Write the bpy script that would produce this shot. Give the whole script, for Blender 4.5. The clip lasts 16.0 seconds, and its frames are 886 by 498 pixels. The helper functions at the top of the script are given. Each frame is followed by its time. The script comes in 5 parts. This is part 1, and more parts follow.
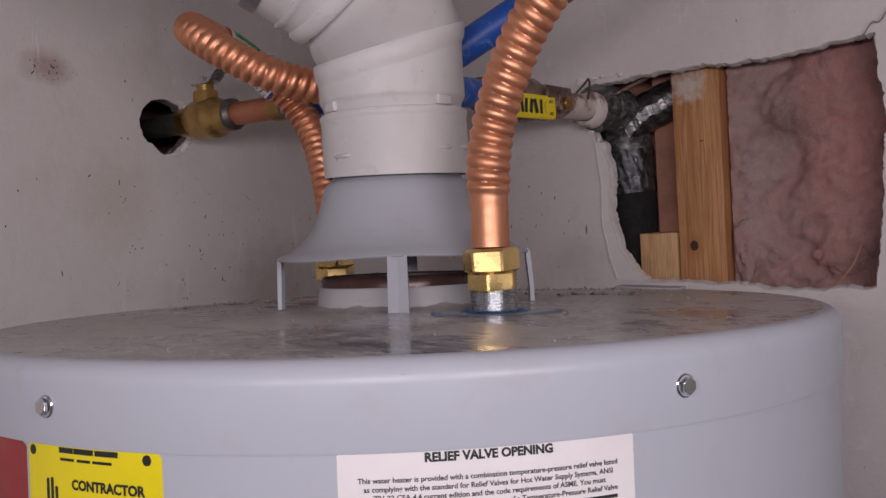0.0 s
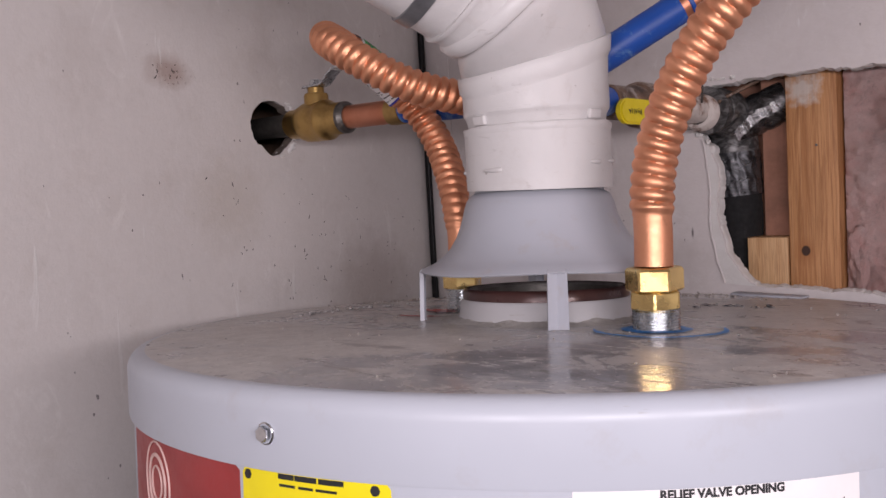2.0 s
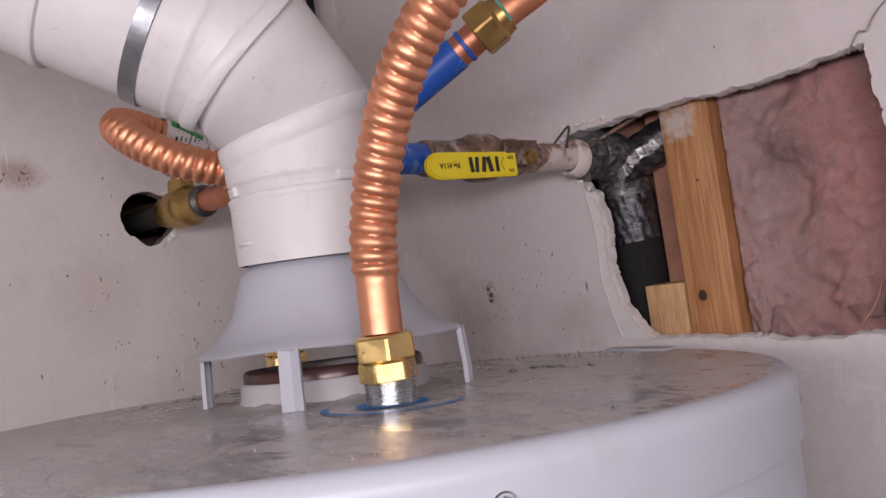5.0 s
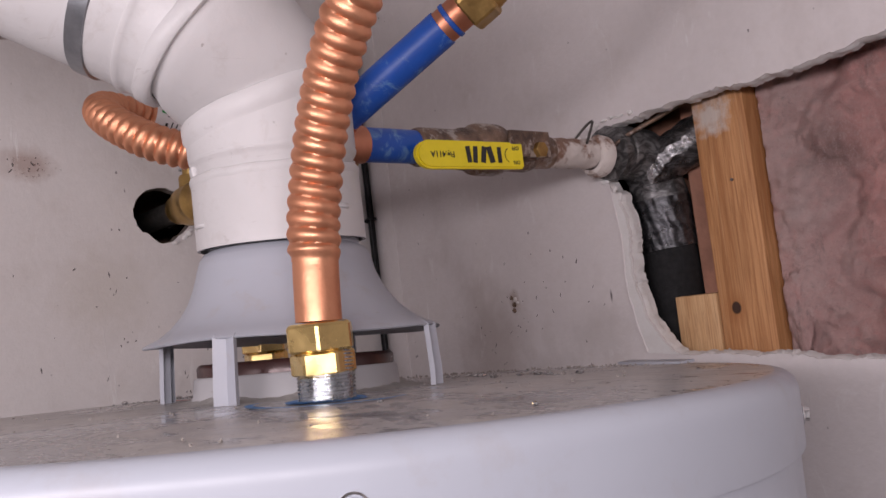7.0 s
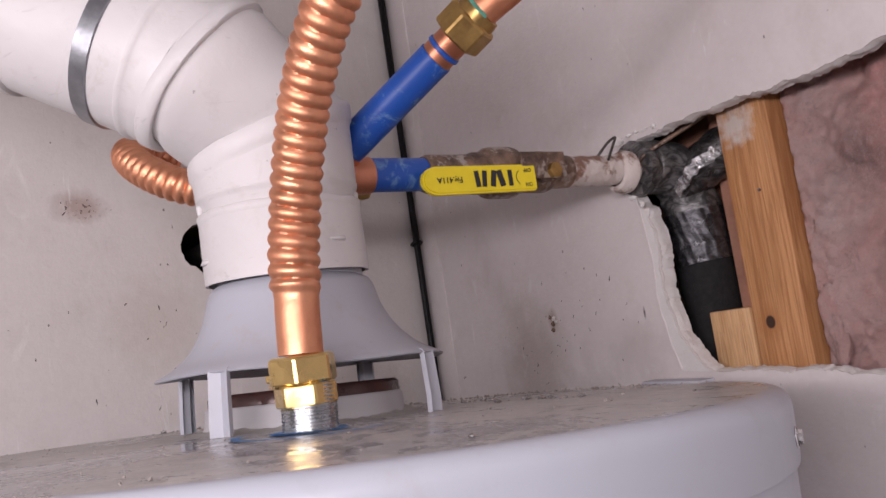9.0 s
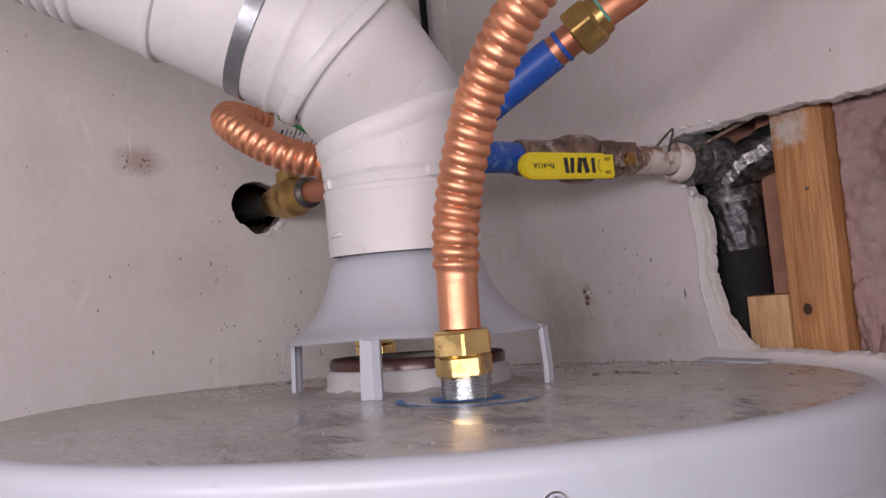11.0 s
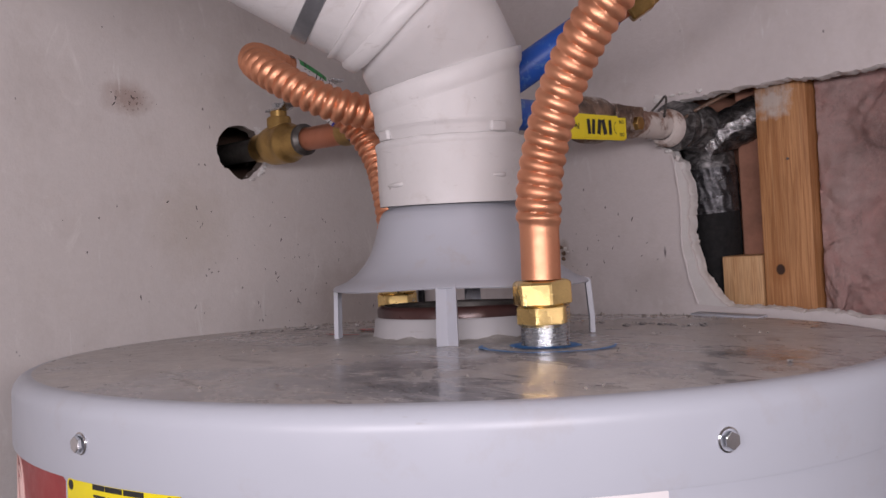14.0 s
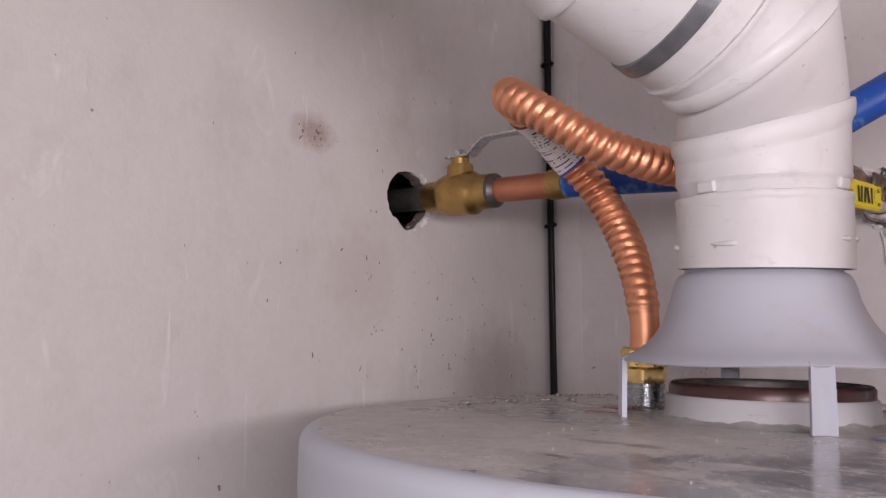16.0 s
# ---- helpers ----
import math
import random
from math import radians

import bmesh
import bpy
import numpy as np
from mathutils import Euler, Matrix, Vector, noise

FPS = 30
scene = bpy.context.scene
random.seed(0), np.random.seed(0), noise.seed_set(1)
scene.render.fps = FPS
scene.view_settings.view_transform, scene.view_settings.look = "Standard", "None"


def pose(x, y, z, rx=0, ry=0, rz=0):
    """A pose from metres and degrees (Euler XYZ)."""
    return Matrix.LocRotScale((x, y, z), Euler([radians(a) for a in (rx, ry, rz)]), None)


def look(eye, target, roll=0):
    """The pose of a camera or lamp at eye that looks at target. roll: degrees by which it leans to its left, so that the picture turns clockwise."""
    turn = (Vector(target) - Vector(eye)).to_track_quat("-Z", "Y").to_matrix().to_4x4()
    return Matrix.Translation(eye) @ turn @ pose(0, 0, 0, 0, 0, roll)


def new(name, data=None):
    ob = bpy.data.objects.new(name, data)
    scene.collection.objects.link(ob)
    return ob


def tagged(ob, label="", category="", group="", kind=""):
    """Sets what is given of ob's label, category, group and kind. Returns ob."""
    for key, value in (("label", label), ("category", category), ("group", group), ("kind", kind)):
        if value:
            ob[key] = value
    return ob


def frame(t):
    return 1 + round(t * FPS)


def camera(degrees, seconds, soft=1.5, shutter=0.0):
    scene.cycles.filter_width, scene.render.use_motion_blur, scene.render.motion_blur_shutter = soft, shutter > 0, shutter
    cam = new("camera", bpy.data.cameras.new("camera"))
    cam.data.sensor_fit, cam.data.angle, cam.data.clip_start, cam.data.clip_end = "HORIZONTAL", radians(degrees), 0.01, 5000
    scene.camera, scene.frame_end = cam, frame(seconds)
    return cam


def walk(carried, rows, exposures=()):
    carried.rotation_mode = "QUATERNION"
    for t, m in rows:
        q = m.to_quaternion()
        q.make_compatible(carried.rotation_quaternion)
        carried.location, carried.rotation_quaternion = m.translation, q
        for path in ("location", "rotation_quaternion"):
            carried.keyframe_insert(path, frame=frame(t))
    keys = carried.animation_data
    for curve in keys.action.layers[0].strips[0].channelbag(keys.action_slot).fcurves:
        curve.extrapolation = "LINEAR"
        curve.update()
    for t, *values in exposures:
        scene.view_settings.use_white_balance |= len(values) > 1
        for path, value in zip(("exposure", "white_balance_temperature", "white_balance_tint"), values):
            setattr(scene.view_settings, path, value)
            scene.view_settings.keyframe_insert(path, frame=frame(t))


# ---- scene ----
cam = camera(55.2, 16.0)
PATH = [
    (0, (0.149, 0.106, 1.513), (-1.046, 1.707, 1.427), -3.6),
    (0.5, (0.131, 0.098, 1.539), (-1.076, 1.689, 1.425), -4.7),
    (1, (0.115, 0.074, 1.557), (-1.1, 1.655, 1.408), -4.7),
    (1.5, (0.099, 0.065, 1.549), (-1.127, 1.64, 1.417), -4.1),
    (2, (0.084, 0.056, 1.541), (-1.162, 1.615, 1.413), -3.3),
    (2.5, (0.079, 0.053, 1.547), (-1.159, 1.617, 1.402), -3.3),
    (3, (0.105, 0.074, 1.548), (-1.144, 1.632, 1.422), -3.3),
    (3.5, (0.131, 0.104, 1.546), (-1.186, 1.607, 1.487), -3.8),
    (4, (0.17, 0.161, 1.545), (-1.21, 1.608, 1.537), -5.8),
    (4.5, (0.215, 0.224, 1.53), (-1.168, 1.668, 1.563), -8.0),
    (5, (0.22, 0.23, 1.517), (-1.175, 1.661, 1.578), -8.5),
    (5.2, (0.215, 0.257, 1.504), (-1.212, 1.655, 1.605), -8.7),
    (7.3, (0.234, 0.328, 1.48), (-1.318, 1.578, 1.652), -6.6),
    (7.5, (0.237, 0.336, 1.476), (-1.329, 1.564, 1.668), -6.5),
    (8, (0.253, 0.346, 1.485), (-1.345, 1.532, 1.687), -7.1),
    (8.5, (0.265, 0.372, 1.484), (-1.381, 1.486, 1.708), -8.1),
    (9, (0.271, 0.365, 1.485), (-1.386, 1.463, 1.703), -8.5),
    (9.5, (0.261, 0.339, 1.489), (-1.391, 1.447, 1.699), -8.9),
    (10, (0.239, 0.291, 1.497), (-1.403, 1.417, 1.688), -8.5),
    (10.2, (0.242, 0.267, 1.51), (-1.391, 1.411, 1.668), -7.5),
    (12.3, (0.223, 0.225, 1.518), (-1.295, 1.527, 1.581), -5.7),
    (12.5, (0.223, 0.219, 1.522), (-1.288, 1.529, 1.574), -5.8),
    (13, (0.219, 0.211, 1.522), (-1.278, 1.535, 1.562), -5.4),
    (13.5, (0.206, 0.189, 1.517), (-1.265, 1.544, 1.515), -4.6),
    (14, (0.166, 0.138, 1.523), (-1.213, 1.586, 1.479), -3.9),
    (14.5, (0.096, 0.064, 1.527), (-1.274, 1.521, 1.483), -2.2),
    (15, (0.016, 0.031, 1.53), (-1.366, 1.476, 1.5), -1.3),
    (15.5, (-0.026, 0.036, 1.513), (-1.4, 1.49, 1.543), -0.5),
    (16, (-0.052, 0.047, 1.526), (-1.349, 1.566, 1.64), -0.7),
]
EXPOSURES = [(0.0, -0.68), (0.3, -0.38), (0.6, -0.22), (1.0, -0.14), (2.0, -0.07), (3.5, -0.08), (4.5, -0.04), (5.2, 0.0), (7.3, -0.06), (8.0, -0.12), (8.5, 0.16), (9.0, 0.24), (9.5, 0.14), (10.0, -0.06),
             (12.3, 0.0), (13.5, -0.09), (14.0, -0.24), (14.5, -0.18), (15.0, -0.03), (15.5, 0.12), (16.0, 0.14)]
walk(cam, [(t, look(eye, target, roll)) for t, eye, target, roll in PATH], EXPOSURES)

# ---- light: a torch held beside the lens, in a dark closet ----
world = bpy.data.worlds.new("world")
scene.world = world
world.use_nodes = True
world.node_tree.nodes["Background"].inputs[0].default_value = (0.9, 0.92, 1.0, 1)
world.node_tree.nodes["Background"].inputs[1].default_value = 0.0
scene.view_settings.exposure = 0.0
torch = bpy.data.lights.new("torch", "AREA")
torch.shape, torch.size, torch.size_y = "RECTANGLE", 0.92, 0.08
torch.energy, torch.color = 7.3, (1.0, 0.905, 0.965)
new("torch", torch).matrix_world = look((0.31, -0.07, 1.585), (-0.30, 0.62, 1.535))


# ---- node materials ----
class Mat:
    """A small builder round one principled material, in object coordinates (metres)."""

    def __init__(self, name, rough=0.5, metal=0.0, color=(0.5, 0.5, 0.5)):
        self.m = bpy.data.materials.new(name)
        self.m.use_nodes = True
        self.t = self.m.node_tree
        self.b = self.t.nodes["Principled BSDF"]
        self.set("Roughness", rough), self.set("Metallic", metal), self.set("Base Color", (*color, 1))
        self.co = self.t.nodes.new("ShaderNodeTexCoord").outputs["Object"]

    def set(self, key, value):
        self.b.inputs[key].default_value = value

    def link(self, a, b):
        self.t.links.new(a, b)

    def stretch(self, scale, at=(0, 0, 0), turn=(0, 0, 0)):
        n = self.t.nodes.new("ShaderNodeMapping")
        self.link(self.co, n.inputs[0])
        n.inputs["Location"].default_value, n.inputs["Scale"].default_value, n.inputs["Rotation"].default_value = at, scale, turn
        return n.outputs[0]

    def noise(self, scale, detail=4.0, rough=0.55, co=None, warp=0.0):
        n = self.t.nodes.new("ShaderNodeTexNoise")
        self.link(co or self.co, n.inputs["Vector"])
        n.inputs["Scale"].default_value, n.inputs["Detail"].default_value = scale, detail
        n.inputs["Roughness"].default_value, n.inputs["Distortion"].default_value = rough, warp
        return n.outputs[0]

    def ramp(self, v, lo, hi, a=0.0, b=1.0):
        n = self.t.nodes.new("ShaderNodeMapRange")
        self.link(v, n.inputs[0])
        for i, x in enumerate((lo, hi, a, b)):
            n.inputs[i + 1].default_value = x
        return n.outputs[0]

    def math(self, op, a, b):
        n = self.t.nodes.new("ShaderNodeMath")
        n.operation = op
        for i, x in enumerate((a, b)):
            if isinstance(x, (int, float)):
                n.inputs[i].default_value = x
            else:
                self.link(x, n.inputs[i])
        return n.outputs[0]

    def mix(self, fac, a, b):
        n = self.t.nodes.new("ShaderNodeMix")
        n.data_type = "RGBA"
        for key, x in ((0, fac), (6, a), (7, b)):
            if isinstance(x, tuple):
                n.inputs[key].default_value = (*x, 1)
            elif isinstance(x, (int, float)):
                n.inputs[key].default_value = x
            else:
                self.link(x, n.inputs[key])
        return n.outputs[2]

    def spot(self, at, scale, lo=0.6, hi=1.0, wobble=0.25, freq=60.0):
        """1 within a blotch of uneven outline round a place, 0 outside; scale: its half sizes in metres."""
        n = self.t.nodes.new("ShaderNodeVectorMath")
        n.operation = "SUBTRACT"
        self.link(self.co, n.inputs[0])
        n.inputs[1].default_value = at
        k = self.t.nodes.new("ShaderNodeVectorMath")
        k.operation = "DIVIDE"
        self.link(n.outputs[0], k.inputs[0])
        k.inputs[1].default_value = scale
        d = self.t.nodes.new("ShaderNodeVectorMath")
        d.operation = "LENGTH"
        self.link(k.outputs[0], d.inputs[0])
        e = self.math("ADD", d.outputs["Value"], self.math("MULTIPLY", self.math("SUBTRACT", self.noise(freq, 5), 0.5), wobble * 4))
        return self.ramp(e, hi, lo)

    def color(self, v):
        self.link(v, self.b.inputs["Base Color"])
        return self

    def rough(self, v):
        self.link(v, self.b.inputs["Roughness"])
        return self

    def bump(self, v, height, strength=1.0):
        n = self.t.nodes.new("ShaderNodeBump")
        n.inputs["Distance"].default_value, n.inputs["Strength"].default_value = height, strength
        self.link(v, n.inputs["Height"])
        self.link(n.outputs[0], self.b.inputs["Normal"])
        return self


def drywall(name, base, blots=(), freckles=()):
    m = Mat(name, 0.62)
    tone = m.ramp(m.noise(3.0, 3), 0.3, 0.7)
    c = m.mix(tone, tuple(x * 0.93 for x in base), base)
    c = m.mix(m.ramp(m.noise(22, 6, 0.65), 0.52, 0.75, 0, 0.22), c, (0.42, 0.36, 0.31))
    for at, size, tint, amount in blots:
        c = m.mix(m.math("MULTIPLY", m.spot(at, size, 0.35, 1.15), amount), c, tint)
    for at, size in freckles:
        c = m.mix(m.math("MULTIPLY", m.math("MULTIPLY", m.ramp(m.noise(330, 2, 0.4), 0.60, 0.64), m.spot(at, size, 0.4, 1.1)), 0.75), c, (0.10, 0.055, 0.045))
    scuff = m.ramp(m.noise(26, 6, 0.7, m.stretch((1, 1, 0.5), (1, 6, 2)), 1.2), 0.60, 0.72, 0, 0.5)
    c = m.mix(scuff, c, tuple(min(0.8, x * 1.25) for x in base))
    drip = m.ramp(m.noise(60, 5, 0.6, m.stretch((1, 1, 0.12), (2, 4, 6)), 0.6), 0.66, 0.72, 0, 0.55)
    c = m.mix(m.math("MULTIPLY", drip, m.ramp(m.noise(5, 3), 0.45, 0.6)), c, tuple(min(0.8, x * 1.3) for x in base))
    grime = m.ramp(m.noise(11, 5, 0.65, m.stretch((1, 1, 0.6), (8, 3, 1))), 0.55, 0.75, 0, 0.30)
    c = m.mix(grime, c, (0.36, 0.31, 0.28))
    c = m.mix(m.ramp(m.noise(130, 5, 0.7), 0.35, 0.65, 0, 0.10), c, (0.40, 0.36, 0.34))
    few = m.ramp(m.noise(190, 1, 0.3, m.stretch((1, 1, 0.7), (3, 5, 7))), 0.80, 0.83)
    c = m.mix(m.math("MULTIPLY", few, 0.75), c, (0.08, 0.07, 0.07))
    m.color(c).rough(m.ramp(m.noise(30, 4), 0.3, 0.7, 0.5, 0.72))
    return m.bump(m.math("ADD", m.noise(260, 4, 0.6), m.math("ADD", m.math("MULTIPLY", m.noise(9, 3), 4), m.math("MULTIPLY", drip, 1.0))), 0.0010, 0.42).m


M_WALL_L = drywall("drywall_paint", (0.66, 0.622, 0.603),
                   blots=[((-0.612, 0.528, 1.671), (0.3, 0.026, 0.017), (0.30, 0.19, 0.15), 0.62),
                          ((-0.612, 0.59, 1.545), (0.3, 0.05, 0.05), (0.46, 0.40, 0.32), 0.30),
                          ((-0.63, 0.80, 1.440), (0.3, 0.075, 0.060), (0.36, 0.30, 0.27), 0.5),
                          ((-0.62, 0.66, 1.565), (0.3, 0.030, 0.045), (0.66, 0.63, 0.61), 0.45)],
                   freckles=[((-0.612, 0.531, 1.669), (0.3, 0.022, 0.013))])
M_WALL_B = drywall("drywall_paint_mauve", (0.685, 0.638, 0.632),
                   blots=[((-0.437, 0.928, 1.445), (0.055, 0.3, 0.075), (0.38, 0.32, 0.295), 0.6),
                          ((-0.397, 0.928, 1.490), (0.0080, 0.3, 0.013), (0.30, 0.22, 0.17), 0.6),
                          ((-0.271, 0.928, 1.485), (0.0016, 0.3, 0.0065), (0.05, 0.04, 0.04), 0.9),
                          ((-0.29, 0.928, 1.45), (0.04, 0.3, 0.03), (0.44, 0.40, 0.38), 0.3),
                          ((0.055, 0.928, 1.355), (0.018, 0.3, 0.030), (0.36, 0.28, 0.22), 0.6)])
# pale paint for the unseen sides, chosen for the fill it bounces
M_BOUNCE = drywall("bounce_paint", (0.76, 0.74, 0.73))


def gypsum():
    m = Mat("torn_gypsum", 0.9)
    m.color(m.mix(m.ramp(m.noise(90, 5), 0.4, 0.7), (0.80, 0.785, 0.77), (0.70, 0.665, 0.64)))
    return m.bump(m.noise(180, 6, 0.7), 0.0016).m


def enamel(name, base, rough=0.32, dirt=0.25):
    """Baked grey paint on sheet steel, with faint dust and scuffs."""
    m = Mat(name, rough)
    c = m.mix(m.ramp(m.noise(4, 4), 0.35, 0.65), base, tuple(x * 0.93 for x in base))
    c = m.mix(m.ramp(m.noise(38, 6, 0.7), 0.56, 0.76, 0, dirt), c, (0.36, 0.31, 0.28))
    scuff = m.ramp(m.noise(30, 4, 0.6, m.stretch((1, 1, 6))), 0.70, 0.76, 0, 0.45)
    c = m.mix(scuff, c, (0.27, 0.23, 0.21))
    m.color(c).rough(m.ramp(m.noise(25, 5), 0.3, 0.7, rough - 0.06, rough + 0.12))
    return m.bump(m.noise(14, 2), 0.0012, 0.25).m


def dusty_top():
    m = Mat("dusty_painted_steel", 0.3)
    broad = m.noise(6.0, 5, 0.6, m.stretch((1.0, 1.25, 1), (1.3, 0.4, 0), (0, 0, radians(-38))), 1.0)
    fine = m.noise(24, 7, 0.72, m.stretch((1, 1.35, 1), (3, 3, 0), (0, 0, radians(35))), 0.8)
    dust = m.ramp(m.math("ADD", m.math("MULTIPLY", broad, 0.60), m.math("MULTIPLY", fine, 0.40)), 0.40, 0.53)
    bare = m.mix(m.ramp(m.noise(9, 4), 0.4, 0.65), (0.285, 0.285, 0.308), (0.40, 0.395, 0.415))
    pale = m.mix(m.ramp(m.noise(60, 6, 0.7), 0.35, 0.65), (0.53, 0.50, 0.475), (0.70, 0.67, 0.64))
    c = m.mix(m.math("MULTIPLY", dust, 0.85), bare, pale)
    swipe = m.ramp(m.noise(17, 6, 0.65, m.stretch((0.5, 1.9, 1), (1, 3, 0), (0, 0, radians(-35))), 1.6), 0.56, 0.68, 0, 0.5)
    c = m.mix(swipe, c, (0.68, 0.65, 0.625))
    smear = m.ramp(m.noise(15, 7, 0.7, m.stretch((0.8, 1.6, 1), (2, 1, 0), (0, 0, radians(-20))), 1.4), 0.585, 0.64, 0, 0.65)
    c = m.mix(smear, c, (0.17, 0.155, 0.15))
    c = m.mix(m.ramp(m.noise(150, 6, 0.75), 0.40, 0.62, 0, 0.30), c, (0.27, 0.25, 0.24))
    grit = m.ramp(m.noise(420, 2, 0.4), 0.69, 0.73)
    c = m.mix(m.math("MULTIPLY", grit, 0.7), c, (0.10, 0.085, 0.075))
    fleck = m.ramp(m.noise(300, 2, 0.4, m.stretch((1, 1, 1), (4, 2, 9))), 0.69, 0.73)
    c = m.mix(fleck, c, (0.78, 0.74, 0.70))
    m.color(c).rough(m.ramp(m.math("SUBTRACT", m.math("ADD", dust, m.math("MULTIPLY", swipe, 0.6)), m.math("MULTIPLY", smear, 0.5)), 0.0, 1.2, 0.13, 0.50))
    return m.bump(m.math("ADD", m.noise(5, 2), m.math("MULTIPLY", m.math("ADD", dust, m.noise(300, 3)), 0.05)), 0.0015, 0.3).m


def copper(name, base, rough, tarnish):
    m = Mat(name, rough, 1.0)
    c = m.mix(m.ramp(m.noise(30, 5, 0.6), 0.42, 0.72, 0, tarnish), base, (0.50, 0.19, 0.10))
    c = m.mix(m.ramp(m.noise(120, 5, 0.7), 0.62, 0.8, 0, 0.4), c, (0.30, 0.14, 0.09))
    m.color(c).rough(m.ramp(m.noise(70, 4), 0.3, 0.7, rough - 0.07, rough + 0.13))
    return m.bump(m.math("ADD", m.noise(400, 3), m.math("MULTIPLY", m.noise(90, 3), 1.5)), 0.0004, 0.35).m


def brass(name, base, rough, grime):
    m = Mat(name, rough, 1.0)
    c = m.mix(m.ramp(m.noise(55, 5, 0.65), 0.45, 0.72, 0, grime), base, (0.20, 0.12, 0.05))
    m.color(c).rough(m.ramp(m.noise(90, 4), 0.3, 0.7, rough - 0.06, rough + 0.16))
    return m.bump(m.noise(500, 3, 0.5), 0.00005, 0.3).m


def grimy():
    m = Mat("grimy_bronze", 0.5, 0.55)
    c = m.mix(m.ramp(m.noise(45, 5, 0.65), 0.40, 0.66), (0.29, 0.19, 0.135), (0.095, 0.066, 0.054))
    c = m.mix(m.ramp(m.noise(75, 6, 0.7, m.stretch((1, 1, 1), (5, 0, 2))), 0.52, 0.60, 0, 0.65), c, (0.55, 0.50, 0.46))
    return m.color(c).bump(m.noise(160, 5, 0.7), 0.0014).m


def vent_paint():
    m = Mat("white_vent_paint", 0.42)
    c = m.mix(m.ramp(m.noise(8, 4), 0.35, 0.7), (0.665, 0.648, 0.645), (0.58, 0.562, 0.557))
    c = m.mix(m.ramp(m.noise(45, 6, 0.7), 0.58, 0.78, 0, 0.35), c, (0.44, 0.39, 0.35))
    c = m.mix(m.ramp(m.noise(13, 6, 0.75, None, 0.6), 0.60, 0.72, 0, 0.4), c, (0.42, 0.37, 0.33))
    c = m.mix(m.ramp(m.noise(160, 3, 0.5), 0.73, 0.77, 0, 0.5), c, (0.20, 0.17, 0.15))
    mark = m.ramp(m.noise(34, 5, 0.65, m.stretch((1, 1, 5), (2, 7, 1), (0.5, 0.2, 0)), 1.0), 0.64, 0.70, 0, 0.3)
    c = m.mix(mark, c, (0.36, 0.33, 0.31))
    m.color(c).rough(m.ramp(m.noise(40, 4), 0.3, 0.7, 0.40, 0.6))
    return m.bump(m.math("ADD", m.noise(22, 3), m.math("MULTIPLY", m.noise(250, 4), 0.15)), 0.0026, 0.5).m


def pine(name, early, late):
    m = Mat(name, 0.62)
    grain = m.noise(22, 6, 0.65, m.stretch((11, 2.0, 0.34)), 0.9)
    c = m.mix(m.ramp(grain, 0.42, 0.60), early, late)
    c = m.mix(m.ramp(m.noise(200, 4, 0.6, m.stretch((4, 2, 0.15))), 0.48, 0.68, 0, 0.55), c, (0.26, 0.105, 0.035))
    c = m.mix(m.ramp(m.noise(70, 5, 0.6, m.stretch((3, 2, 0.10), (5, 1, 0))), 0.56, 0.70, 0, 0.3), c, (0.66, 0.42, 0.22))
    c = m.mix(m.ramp(m.noise(14, 5, 0.65, m.stretch((1, 1, 0.4), (2, 1, 5))), 0.5, 0.7, 0, 0.4), c, (0.33, 0.16, 0.065))
    c = m.mix(m.math("MULTIPLY", m.spot((-0.009, -0.014, 1.463), (0.013, 0.2, 0.018), 0.4, 1.0, 0.1), 0.5), c, (0.34, 0.13, 0.04))
    c = m.mix(m.spot((-0.009, -0.014, 1.463), (0.0050, 0.2, 0.0060), 0.75, 1.0, 0.06), c, (0.045, 0.018, 0.009))
    c = m.mix(m.math("MULTIPLY", m.spot((-0.008, -0.014, 1.628), (0.020, 0.2, 0.020), 0.3, 1.1, 0.5, 120), 0.8), c, (0.62, 0.58, 0.54))
    return m.color(c).bump(grain, 0.0012, 0.6).m


